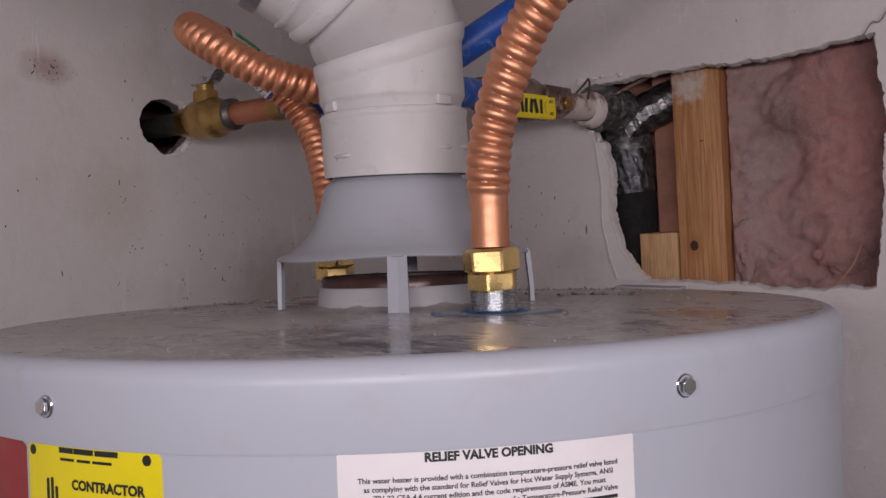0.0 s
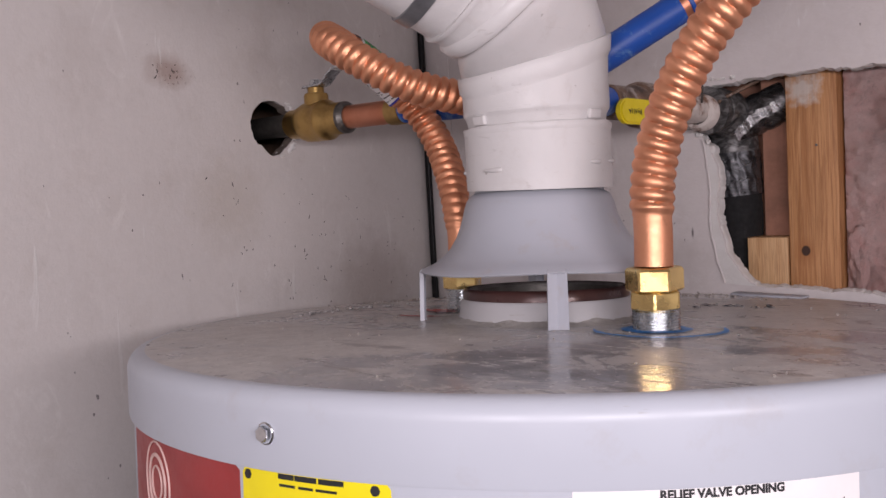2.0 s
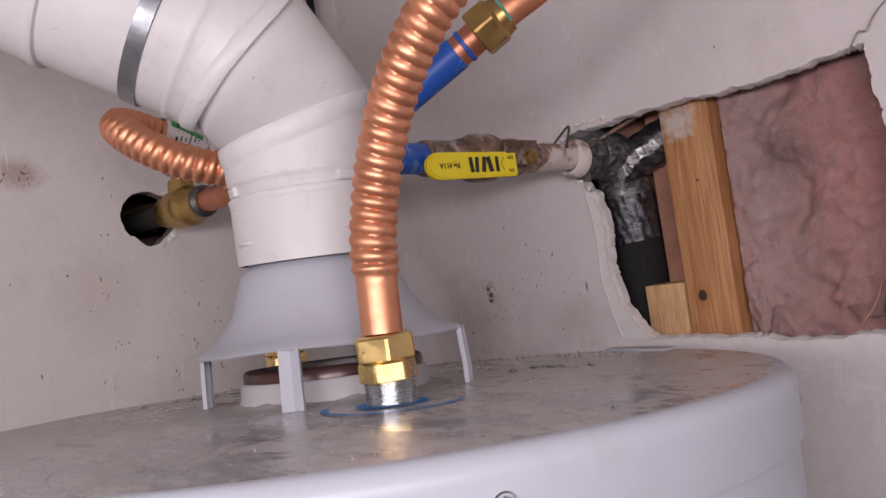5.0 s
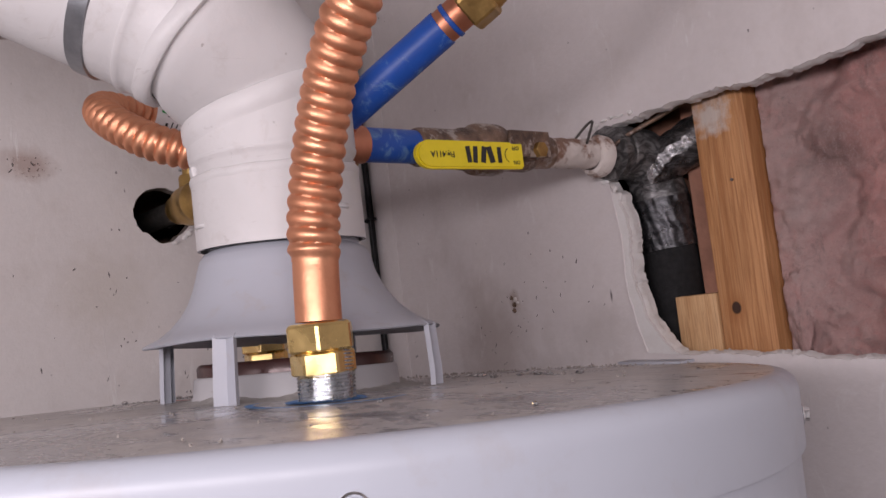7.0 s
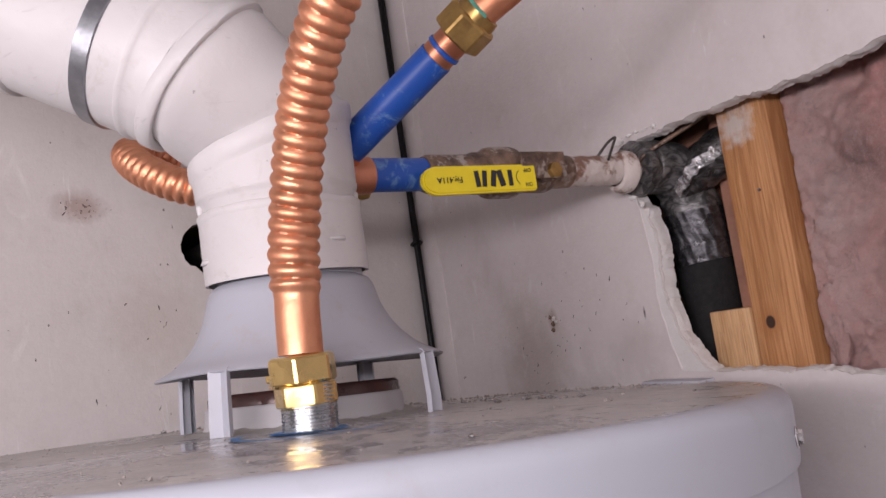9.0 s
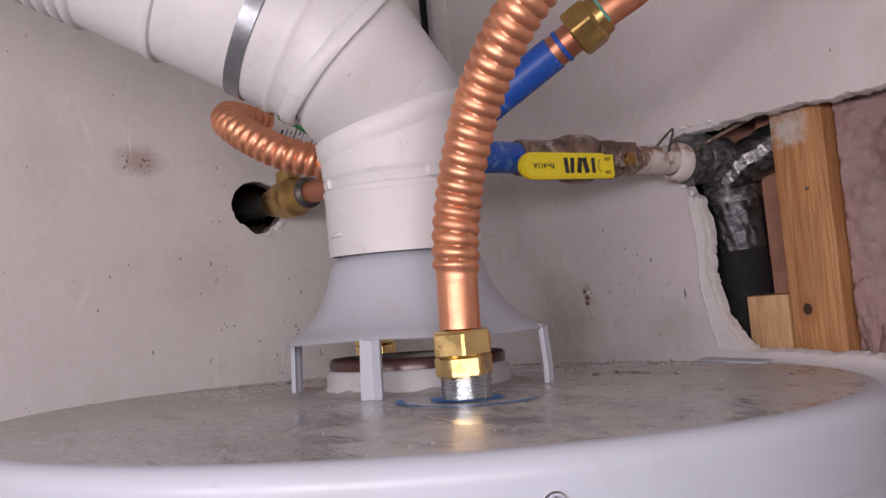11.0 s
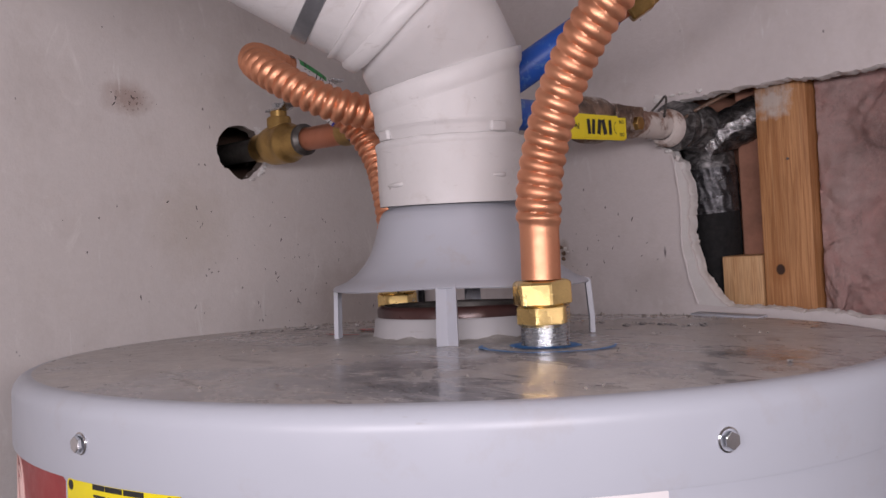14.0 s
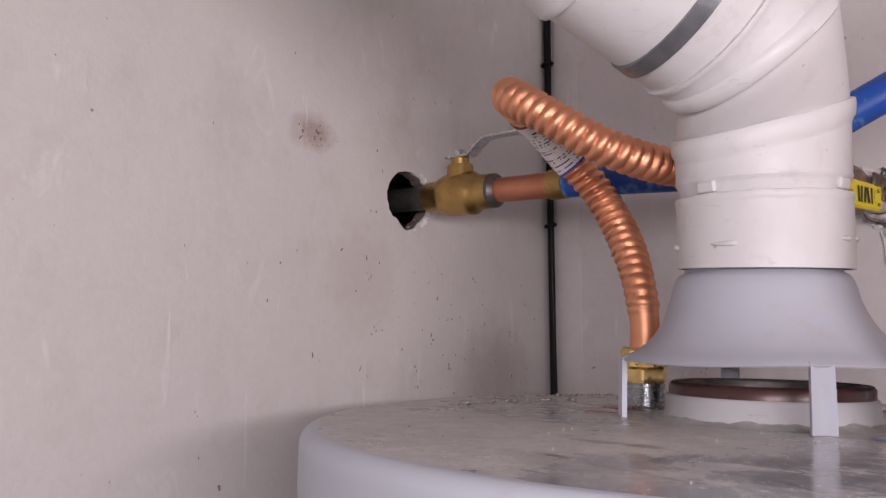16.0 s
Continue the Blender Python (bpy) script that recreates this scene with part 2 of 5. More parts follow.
def wool():
    m = Mat("pink_glass_wool", 0.95)
    fibre = m.noise(480, 6, 0.8, m.stretch((1, 1, 0.45), (0, 0, 0), (0.3, 0.5, 0.4)), 1.2)
    cross = m.noise(420, 6, 0.8, m.stretch((0.4, 1, 1), (3, 1, 2), (0.2, 0.9, 0.1)), 1.2)
    pink = m.mix(m.ramp(m.noise(40, 7, 0.75), 0.34, 0.66), (0.70, 0.28, 0.25), (0.86, 0.50, 0.46))
    grey = m.ramp(m.noise(13, 7, 0.72, None, 0.8), 0.40, 0.60)
    c = m.mix(m.math("MULTIPLY", grey, 0.55), pink, (0.54, 0.39, 0.36))
    film = m.spot((-0.105, -0.05, 0.22), (0.040, 0.3, 0.16), 0.2, 1.3, 0.4)
    c = m.mix(m.math("MULTIPLY", film, 0.55), c, (0.70, 0.56, 0.53))
    # shade in the folds of the wool, put into the colour as brown
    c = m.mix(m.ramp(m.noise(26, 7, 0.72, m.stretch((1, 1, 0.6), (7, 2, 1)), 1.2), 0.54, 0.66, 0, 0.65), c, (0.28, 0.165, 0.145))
    c = m.mix(m.math("MULTIPLY", m.spot((0.0, -0.03, 0.24), (0.055, 0.3, 0.14), 0.2, 1.3, 0.5), 0.7), c, (0.86, 0.38, 0.34))
    # dark hollows: shade of the gully and lower fold painted in
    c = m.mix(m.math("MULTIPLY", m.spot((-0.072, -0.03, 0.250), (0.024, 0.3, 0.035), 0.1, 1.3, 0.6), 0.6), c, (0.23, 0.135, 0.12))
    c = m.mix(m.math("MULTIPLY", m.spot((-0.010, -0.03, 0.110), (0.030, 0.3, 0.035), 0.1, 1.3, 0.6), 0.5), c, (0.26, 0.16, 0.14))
    c = m.mix(m.ramp(fibre, 0.52, 0.66, 0, 0.5), c, (0.88, 0.68, 0.64))
    c = m.mix(m.ramp(cross, 0.54, 0.68, 0, 0.5), c, (0.40, 0.16, 0.14))
    m.set("Sheen Weight", 0.15)
    return m.color(c).bump(m.math("ADD", m.math("ADD", fibre, cross), m.math("MULTIPLY", m.noise(110, 6, 0.75), 1.2)), 0.0030).m


def plain(name, base, rough=0.5, metal=0.0, var=0.18, scale=60.0, relief=0.0004):
    m = Mat(name, rough, metal)
    m.color(m.mix(m.ramp(m.noise(scale, 5, 0.65), 0.35, 0.75), base, tuple(x * (1 - var) for x in base)))
    m.rough(m.ramp(m.noise(scale * 1.7, 4), 0.3, 0.7, max(0.05, rough - 0.08), min(1, rough + 0.1)))
    return m.bump(m.noise(scale * 5, 4), relief, 0.4).m


def blue_sleeve():
    m = Mat("blue_plastic_pipe", 0.42)
    c = m.mix(m.noise(40, 4), (0.010, 0.068, 0.34), (0.012, 0.085, 0.42))
    c = m.mix(m.ramp(m.noise(55, 6, 0.7, None, 1.0), 0.55, 0.67, 0, 0.6), c, (0.20, 0.36, 0.52))
    return m.color(c).bump(m.noise(200, 4), 0.0004, 0.4).m


def foil_tape(name, dark, light, metal, rough, relief):
    m = Mat(name, rough, metal)
    fold = m.noise(70, 6, 0.65, m.stretch((1, 1, 1.6)), 1.4)
    m.color(m.mix(m.ramp(fold, 0.42, 0.60), dark, light)).rough(m.ramp(m.noise(110, 4), 0.3, 0.7, rough - 0.08, rough + 0.15))
    return m.bump(m.math("ADD", fold, m.math("MULTIPLY", m.noise(260, 5, 0.7), 0.4)), relief).m


def scaled_pipe():
    m = Mat("scaled_white_pipe", 0.7)
    c = m.mix(m.ramp(m.noise(48, 5, 0.65), 0.50, 0.60), (0.66, 0.60, 0.56), (0.24, 0.14, 0.10))
    return m.color(c).bump(m.noise(120, 5, 0.7), 0.0018).m


M_GYP, M_TOP, M_VENT, M_PINE, M_WOOL = gypsum(), dusty_top(), vent_paint(), pine("pine_stud", (0.56, 0.285, 0.12), (0.39, 0.17, 0.062)), wool()
M_SAWN = pine("sawn_pine", (0.66, 0.42, 0.22), (0.52, 0.29, 0.13))
M_ENAMEL = enamel("grey_enamel", (0.465, 0.490, 0.548), 0.38)
M_HOOD = enamel("grey_hood_enamel", (0.415, 0.428, 0.477), 0.40, 0.6)
M_COLLAR = enamel("dusty_collar_enamel", (0.47, 0.462, 0.475), 0.38, 0.9)
M_COPPER, M_COPPER_OLD = copper("bright_copper", (0.79, 0.385, 0.228), 0.46, 0.5), copper("tarnished_copper", (0.62, 0.27, 0.17), 0.38, 0.75)
M_BRASS = brass("bright_brass", (0.84, 0.62, 0.26), 0.22, 0.22)
M_BRASS_OLD = brass("dull_brass", (0.50, 0.33, 0.12), 0.36, 0.6)
M_BRONZE = grimy()
M_ZINC = plain("galvanised_steel", (0.66, 0.68, 0.70), 0.26, 1.0, 0.3, 150, 0.00004)
M_CHROME = plain("bright_screw_steel", (0.75, 0.75, 0.76), 0.18, 1.0, 0.2, 200, 0.00002)
M_SOLDER = plain("dull_solder", (0.15, 0.14, 0.13), 0.45, 0.8, 0.4, 120)
M_BAND = plain("dark_foil_band", (0.30, 0.31, 0.33), 0.34, 0.75, 0.5, 40)
M_RUST = plain("rust_brown_ring", (0.075, 0.033, 0.030), 0.32, 0.2, 0.5, 60, 0.0001)
M_FLUE = plain("sooty_flue_steel", (0.26, 0.24, 0.23), 0.38, 0.8, 0.5, 60, 0.0002)
M_BLUE, M_TAPE, M_SCALE = blue_sleeve(), foil_tape("silver_tape", (0.06, 0.057, 0.057), (0.18, 0.175, 0.178), 0.75, 0.28, 0.0009), scaled_pipe()
M_DARKTAPE = foil_tape("dark_tape", (0.07, 0.068, 0.068), (0.24, 0.235, 0.235), 0.5, 0.36, 0.0006)
M_FOIL = foil_tape("bright_foil", (0.16, 0.16, 0.165), (0.48, 0.475, 0.48), 0.9, 0.26, 0.0012)
M_SILVER = foil_tape("smooth_silver_tape", (0.07, 0.07, 0.075), (0.16, 0.16, 0.17), 0.8, 0.30, 0.0012)
M_FOAM = plain("black_foam", (0.011, 0.011, 0.012), 0.85, 0, 0.4, 120, 0.002)
M_CABLE = plain("black_cable", (0.007, 0.007, 0.008), 0.34, 0, 0.3, 120)
M_CABLE.node_tree.nodes["Principled BSDF"].inputs["Specular IOR Level"].default_value = 0.2
M_YELLOW = plain("yellow_vinyl", (0.82, 0.66, 0.02), 0.4, 0, 0.14, 50)
M_YLABEL = plain("yellow_sticker", (0.86, 0.72, 0.01), 0.4, 0, 0.08, 40)
M_RED = plain("red_sticker", (0.33, 0.035, 0.035), 0.4, 0, 0.2, 40)
M_PAPER = plain("white_label", (0.80, 0.77, 0.77), 0.45, 0, 0.07, 40)
M_INK = plain("black_ink", (0.02, 0.02, 0.022), 0.5, 0, 0.2, 90)
M_PALEINK = plain("pale_pink_ink", (0.72, 0.50, 0.46), 0.5, 0, 0.2, 90)
M_BLUEPAINT = plain("blue_marker", (0.07, 0.27, 0.64), 0.4, 0, 0.35, 150)
M_REDPAINT = plain("red_marker", (0.62, 0.045, 0.04), 0.4, 0, 0.35, 150)
M_GREEN = plain("green_sticker", (0.02, 0.36, 0.08), 0.4, 0, 0.2, 80)
M_VERDIGRIS = plain("verdigris", (0.16, 0.50, 0.38), 0.7, 0, 0.4, 200)
M_KRAFT = plain("brown_backing", (0.50, 0.25, 0.17), 0.8, 0, 0.45, 25, 0.002)
M_SHEATH = plain("dark_sheathing", (0.26, 0.17, 0.125), 0.85, 0, 0.4, 20, 0.002)
M_CRUMB = plain("grit", (0.36, 0.32, 0.29), 0.6, 0, 0.6, 300)
M_FLOOR = plain("concrete_floor", (0.30, 0.285, 0.27), 0.8, 0, 0.3, 8, 0.002)


# ---- mesh helpers (all in world metres) ----
def origin_of(ob):
    p = Vector()
    while ob:
        p += ob.location
        ob = ob.parent
    return p


def thing(name, at, label, category, group="", kind=""):
    ob = new(name)
    ob.location = at
    return tagged(ob, label, category, group, kind)


def part(name, bm, material, parent=None, label="", smooth=40):
    """Links a bmesh, drawn in world metres, as one mesh object under its thing or part."""
    if parent:
        bmesh.ops.translate(bm, verts=bm.verts, vec=-origin_of(parent))
    bmesh.ops.recalc_face_normals(bm, faces=bm.faces)
    for f in bm.faces:
        f.smooth = smooth > 0
    for e in bm.edges:
        e.smooth = len(e.link_faces) == 2 and e.calc_face_angle(0) < radians(smooth)
    me = bpy.data.meshes.new(name)
    bm.to_mesh(me)
    bm.free()
    me.materials.append(material)
    ob = new(name, me)
    if parent:
        ob.parent = parent
    if label:
        ob["label"] = label
    return ob


def lathe(profile, at=(0, 0, 0), axis=(0, 0, 1), n=48, a0=0.0, a1=360.0, close=False):
    """Turns (radius, height) pairs round an axis through at."""
    bm = bmesh.new()
    full = abs(a1 - a0) >= 359.9
    m = Matrix.Translation(at) @ Vector(axis).to_track_quat("Z", "Y").to_matrix().to_4x4()
    if tuple(axis) == (0, 0, 1):
        m = Matrix.Translation(at)
    rings = []
    for r, h in profile:
        ring = []
        if r < 1e-6:
            v = bm.verts.new(m @ Vector((0, 0, h)))
            ring = [v] * (n if full else n + 1)
        else:
            for i in range(n if full else n + 1):
                a = radians(a0 + (a1 - a0) * i / n)
                ring.append(bm.verts.new(m @ Vector((r * math.cos(a), r * math.sin(a), h))))
        rings.append(ring)
    if close:
        rings.append(rings[0])
    for p, q in zip(rings, rings[1:]):
        for i in range(n):
            j = (i + 1) % len(p)
            vs = []
            for v in (p[i], p[j], q[j], q[i]):
                if v not in vs:
                    vs.append(v)
            if len(vs) > 2:
                bm.faces.new(vs)
    return bm


def spline(points, step=0.001):
    """Points at even steps along a smooth curve through the given ones."""
    p = [Vector(q) for q in points]
    p = [p[0] * 2 - p[1]] + p + [p[-1] * 2 - p[-2]]
    fine = []
    for i in range(1, len(p) - 2):
        a, b, c, d = p[i - 1:i + 3]
        for k in range(24):
            t = k / 24
            fine.append(0.5 * (2 * b + (c - a) * t + (2 * a - 5 * b + 4 * c - d) * t * t + (3 * b - a - 3 * c + d) * t ** 3))
    fine.append(p[-2])
    out, carry = [fine[0]], 0.0
    for a, b in zip(fine, fine[1:]):
        d = (b - a).length
        while carry + d >= step:
            k = (step - carry) / d
            a = a.lerp(b, k)
            d = (b - a).length
            carry = 0.0
            out.append(a)
        carry += d
    return out


def tube(points, radius, n=24, caps=True):
    """A tube along points; radius is a number or a function of the length so far and the angle."""
    bm = bmesh.new()
    t = [(b - a).normalized() for a, b in zip(points, points[1:])]
    t.append(t[-1])
    side = t[0].orthogonal().normalized()
    rings, s = [], 0.0
    for i, p in enumerate(points):
        if i:
            s += (p - points[i - 1]).length
        d = (t[max(i - 1, 0)] + t[i]).normalized()
        side = (side - d * side.dot(d)).normalized()
        up = d.cross(side)
        ring = []
        for k in range(n):
            a = 2 * math.pi * k / n
            r = radius(s, a) if callable(radius) else radius
            ring.append(bm.verts.new(p + (side * math.cos(a) + up * math.sin(a)) * r))
        rings.append(ring)
    for p, q in zip(rings, rings[1:]):
        for k in range(n):
            bm.faces.new((p[k], p[(k + 1) % n], q[(k + 1) % n], q[k]))
    if caps:
        bm.faces.new(rings[0][::-1]), bm.faces.new(rings[-1])
    return bm


def line(a, b, step=0.004):
    a, b = Vector(a), Vector(b)
    n = max(2, int((b - a).length / step))
    return [a.lerp(b, i / n) for i in range(n + 1)]


def block(lo, hi, bevel=0.0015, m=None, segments=2):
    bm = bmesh.new()
    bmesh.ops.create_cube(bm, size=1)
    lo, hi = Vector(lo), Vector(hi)
    for v in bm.verts:
        v.co = Vector([(a + b) / 2 + c * (b - a) for a, b, c in zip(lo, hi, v.co)])
    if bevel:
        bmesh.ops.bevel(bm, geom=bm.edges[:], offset=bevel, segments=segments, affect="EDGES", profile=0.6)
    if m:
        bmesh.ops.transform(bm, matrix=m, verts=bm.verts)
    return bm


def strip(points, width, thick, across):
    bm = bmesh.new()
    rows = []
    across = Vector(across)
    for i, p in enumerate(points):
        p = Vector(p)
        d = (Vector(points[min(i + 1, len(points) - 1)]) - Vector(points[max(i - 1, 0)])).normalized()
        up = d.cross(across).normalized()
        rows.append([bm.verts.new(p + across * u * width / 2 + up * w * thick / 2) for u, w in ((-1, -1), (1, -1), (1, 1), (-1, 1))])
    for p, q in zip(rows, rows[1:]):
        for i in range(4):
            bm.faces.new((p[i], p[(i + 1) % 4], q[(i + 1) % 4], q[i]))
    bm.faces.new(rows[0][::-1]), bm.faces.new(rows[-1])
    bmesh.ops.bevel(bm, geom=bm.edges[:], offset=thick * 0.2, segments=1, affect="EDGES")
    return bm


def hexnut(r, h0, h1, at, axis, turn=0.0):
    """A hexagon with narrow chamfers from h0 to h1 along an axis."""
    bm = bmesh.new()
    m = Matrix.Translation(at) @ Vector(axis).to_track_quat("Z", "Y").to_matrix().to_4x4()
    ch = (h1 - h0) * 0.14
    rings = []
    for rr, h in ((r * 0.93, h0), (r, h0 + ch * 0.5), (r, h1 - ch), (r * 0.95, h1 - ch * 0.35), (r * 0.87, h1)):
        ring = []
        for i in range(6):
            for off, k in ((-3, 0.985), (3, 0.985)):
                a = radians(i * 60 + turn + off)
                ring.append(bm.verts.new(m @ Vector((rr * k * math.cos(a), rr * k * math.sin(a), h))))
        rings.append(ring)
    n = len(rings[0])
    for p, q in zip(rings, rings[1:]):
        for i in range(n):
            bm.faces.new((p[i], p[(i + 1) % n], q[(i + 1) % n], q[i]))
    bm.faces.new(rings[0][::-1]), bm.faces.new(rings[-1])
    return bm


def plate(outline, holes, thick, to3d, back):
    """A sheet with an outline and holes, given in two coordinates, made thick along back."""
    bm = bmesh.new()
    edges = []
    for loop in (outline, *holes):
        vs = [bm.verts.new(to3d(*p)) for p in loop]
        edges += [bm.edges.new((a, b)) for a, b in zip(vs, vs[1:] + vs[:1])]
    bmesh.ops.triangle_fill(bm, edges=edges, use_beauty=True)
    geom = bmesh.ops.extrude_face_region(bm, geom=bm.faces[:])
    vs = [v for v in geom["geom"] if isinstance(v, bmesh.types.BMVert)]
    bmesh.ops.translate(bm, verts=vs, vec=Vector(back) * thick)
    return bm


def ragged(points, step, amount, seed, closed=True):
    """The outline through points, cut fine and torn by noise."""
    out = []
    loop = list(zip(points, points[1:] + points[:1])) if closed else list(zip(points, points[1:]))
    for a, b in loop:
        a, b = Vector((*a, 0)), Vector((*b, 0))
        n = max(1, int((b - a).length / step))
        d = (b - a).normalized()
        side = Vector((-d.y, d.x, 0))
        for i in range(n):
            p = a.lerp(b, i / n)
            k = noise.noise(Vector((p.x * 70, p.y * 70, seed))) + 0.6 * noise.noise(Vector((p.x * 420, p.y * 420, seed)))
            p = p + side * k * amount
            out.append((p.x, p.y))
    return out


def letters(text, size, place, material, parent, name="lettering", align="CENTER", weight=0.02):
    """Words as a flat mesh; place turns text coordinates into world ones."""
    cu = bpy.data.curves.new("words", "FONT")
    cu.body, cu.size, cu.align_x, cu.align_y = text, size, align, "CENTER"
    cu.resolution_u, cu.offset = 3, size * weight
    ob = bpy.data.objects.new("words", cu)
    scene.collection.objects.link(ob)
    me = bpy.data.meshes.new_from_object(ob.evaluated_get(bpy.context.evaluated_depsgraph_get()))
    bm = bmesh.new()
    bm.from_mesh(me)
    bpy.data.objects.remove(ob), bpy.data.meshes.remove(me), bpy.data.curves.remove(cu)
    for v in bm.verts:
        v.co = place(v.co.x, v.co.y)
    return part(name, bm, material, parent)


# ---- the closet ----
XL, YB, TH = -0.632, 0.928, 0.0135
XR, YF, ZC = 0.76, -0.55, 2.40


def side_x(y):
    """The side wall stands a little out of square with the back one."""
    return -0.612 - 0.0588 * (y - 0.58)


HOLE = [(-0.258, 1.637), (-0.20, 1.640), (-0.15, 1.640), (-0.10, 1.637), (-0.05, 1.640), (0.015, 1.645), (0.021, 1.57),
        (0.017, 1.50), (0.009, 1.422), (-0.06, 1.420), (-0.11, 1.425), (-0.207, 1.429), (-0.224, 1.447), (-0.236, 1.47),
        (-0.243, 1.505), (-0.239, 1.54), (-0.245, 1.572), (-0.256, 1.584), (-0.268, 1.597), (-0.272, 1.618)]
torn = ragged(HOLE, 0.0022, 0.0026, 1.0)
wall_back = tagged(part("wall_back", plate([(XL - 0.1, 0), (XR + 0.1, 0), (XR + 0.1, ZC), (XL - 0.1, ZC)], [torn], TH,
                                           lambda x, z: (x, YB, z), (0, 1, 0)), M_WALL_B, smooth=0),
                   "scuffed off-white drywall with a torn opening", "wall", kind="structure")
round_hole = ragged([(0.656 + 0.032 * math.cos(a), 1.6235 + 0.029 * math.sin(a)) for a in np.linspace(0, 2 * math.pi, 22)[:-1]], 0.004, 0.004, 4.0)
wall_left = tagged(part("wall_left", plate([(YF - 0.1, 0), (YB, 0), (YB, ZC), (YF - 0.1, ZC)], [round_hole], TH,
                                           lambda y, z: (side_x(y), y, z), (-1, 0, 0)), M_WALL_L, smooth=0),
                   "stained off-white drywall with a round pipe hole", "wall", kind="structure")
# unseen walls and ceiling, added close behind the camera to bounce fill light
tagged(part("bounce_wall_right", block((XR, YF, 0), (XR + 0.1, YB, ZC), 0), M_BOUNCE), "unseen off-white wall added to bounce light", "wall", kind="structure")
tagged(part("bounce_wall_front", block((XL - 0.05, YF - 0.1, 0), (XR + 0.1, YF, ZC), 0), M_BOUNCE), "unseen off-white wall added to bounce light", "wall", kind="structure")
tagged(part("ceiling", block((XL - 0.1, YF - 0.1, ZC), (XR + 0.1, YB + 0.2, ZC + 0.1), 0), M_BOUNCE), "unseen off-white ceiling added to bounce light", "ceiling", kind="structure")
tagged(part("floor", block((XL - 0.2, YF - 0.1, -0.1), (XR + 0.1, YB + 0.2, 0), 0), M_FLOOR), "grey concrete floor", "floor", kind="structure")
tagged(part("wall_cavity", block((XL - 0.1, YB + 0.125, 0), (XR + 0.1, YB + 0.14, ZC), 0), M_SHEATH), "dark sheathing inside the wall", "wall", kind="structure")
tagged(part("wall_void", block((XL - 0.16, YF - 0.1, 0), (XL - 0.14, YB + 0.2, ZC), 0), M_SHEATH), "dark board behind the pipe hole", "wall", kind="structure")


def gypsum_rim(name, loop, wall, to3d, depth, material, label, slope=0.0):
    """The raw crumbling core that shows in the thickness of a cut."""
    bm = bmesh.new()
    rows = []
    for k in range(5):
        row = []
        for i, (u, w) in enumerate(loop):
            a, b = loop[i - 1], loop[(i + 1) % len(loop)]
            d = Vector((b[0] - a[0], b[1] - a[1])).normalized()
            side = Vector((d.y, -d.x))
            q = noise.noise(Vector((u * 160, w * 160, k * 1.7))) * 0.0012 + noise.noise(Vector((u * 420, w * 420, k))) * 0.0006 + slope * (0, 0.45, 0.75, 0.9, 1)[k] + 0.0006
            if k == 0:
                q = -0.0002
            row.append(bm.verts.new(to3d(u + side.x * q * SIDE, w + side.y * q * SIDE, depth * k / 4)))
        rows.append(row)
    n = len(loop)
    for p, q in zip(rows, rows[1:]):
        for i in range(n):
            bm.faces.new((p[i], p[(i + 1) % n], q[(i + 1) % n], q[i]))
    return part(name, bm, material, wall, label, smooth=60)


SIDE = 1
gypsum_rim("gypsum_edge", torn, wall_back, lambda x, z, d: (x, YB + 0.0005 + d * 0.98, z), TH, M_GYP, "crumbling white gypsum core", 0.0010)
SIDE = -1
gypsum_rim("gypsum_edge", round_hole, wall_left, lambda y, z, d: (side_x(y) - 0.0005 - d * 0.98, y, z), TH, plain("dirty_gypsum", (0.22, 0.175, 0.15), 0.9, 0, 0.6, 90, 0.002), "dirty broken gypsum core")

part("corner_tape", block((XL + 0.012, YB - 0.0012, 1.0), (XL + 0.045, YB + 0.002, 2.0), 0.0008), M_WALL_B, wall_back, "raised joint tape in the corner")

# facing paper peeled back beside the torn opening, and crumbs of plaster on the sill
peel = ragged([(-0.256, 1.583), (-0.250, 1.54), (-0.251, 1.49), (-0.245, 1.455), (-0.236, 1.428)], 0.004, 0.0012, 2.0, closed=False)
inner = [p for p in torn if p[0] < -0.198 and p[1] < 1.583]
inner.sort(key=lambda p: p[1])
M_PEEL = drywall("peeled_facing", (0.74, 0.72, 0.705))
part("peeled_paper", plate(peel + [(x - 0.0012, z) for x, z in inner], [], 0.0013, lambda x, z: (x, YB - 0.0014, z), (0, 1, 0)), M_PEEL, wall_back, "peeled white facing paper", smooth=0)
part("paper_ridge", tube(spline([(x, YB - 0.0012, z) for x, z in peel], 0.003), lambda s, a: 0.0011 + 0.0004 * math.sin(s * 300), 8), M_WALL_B, wall_back, "raised paper edge")



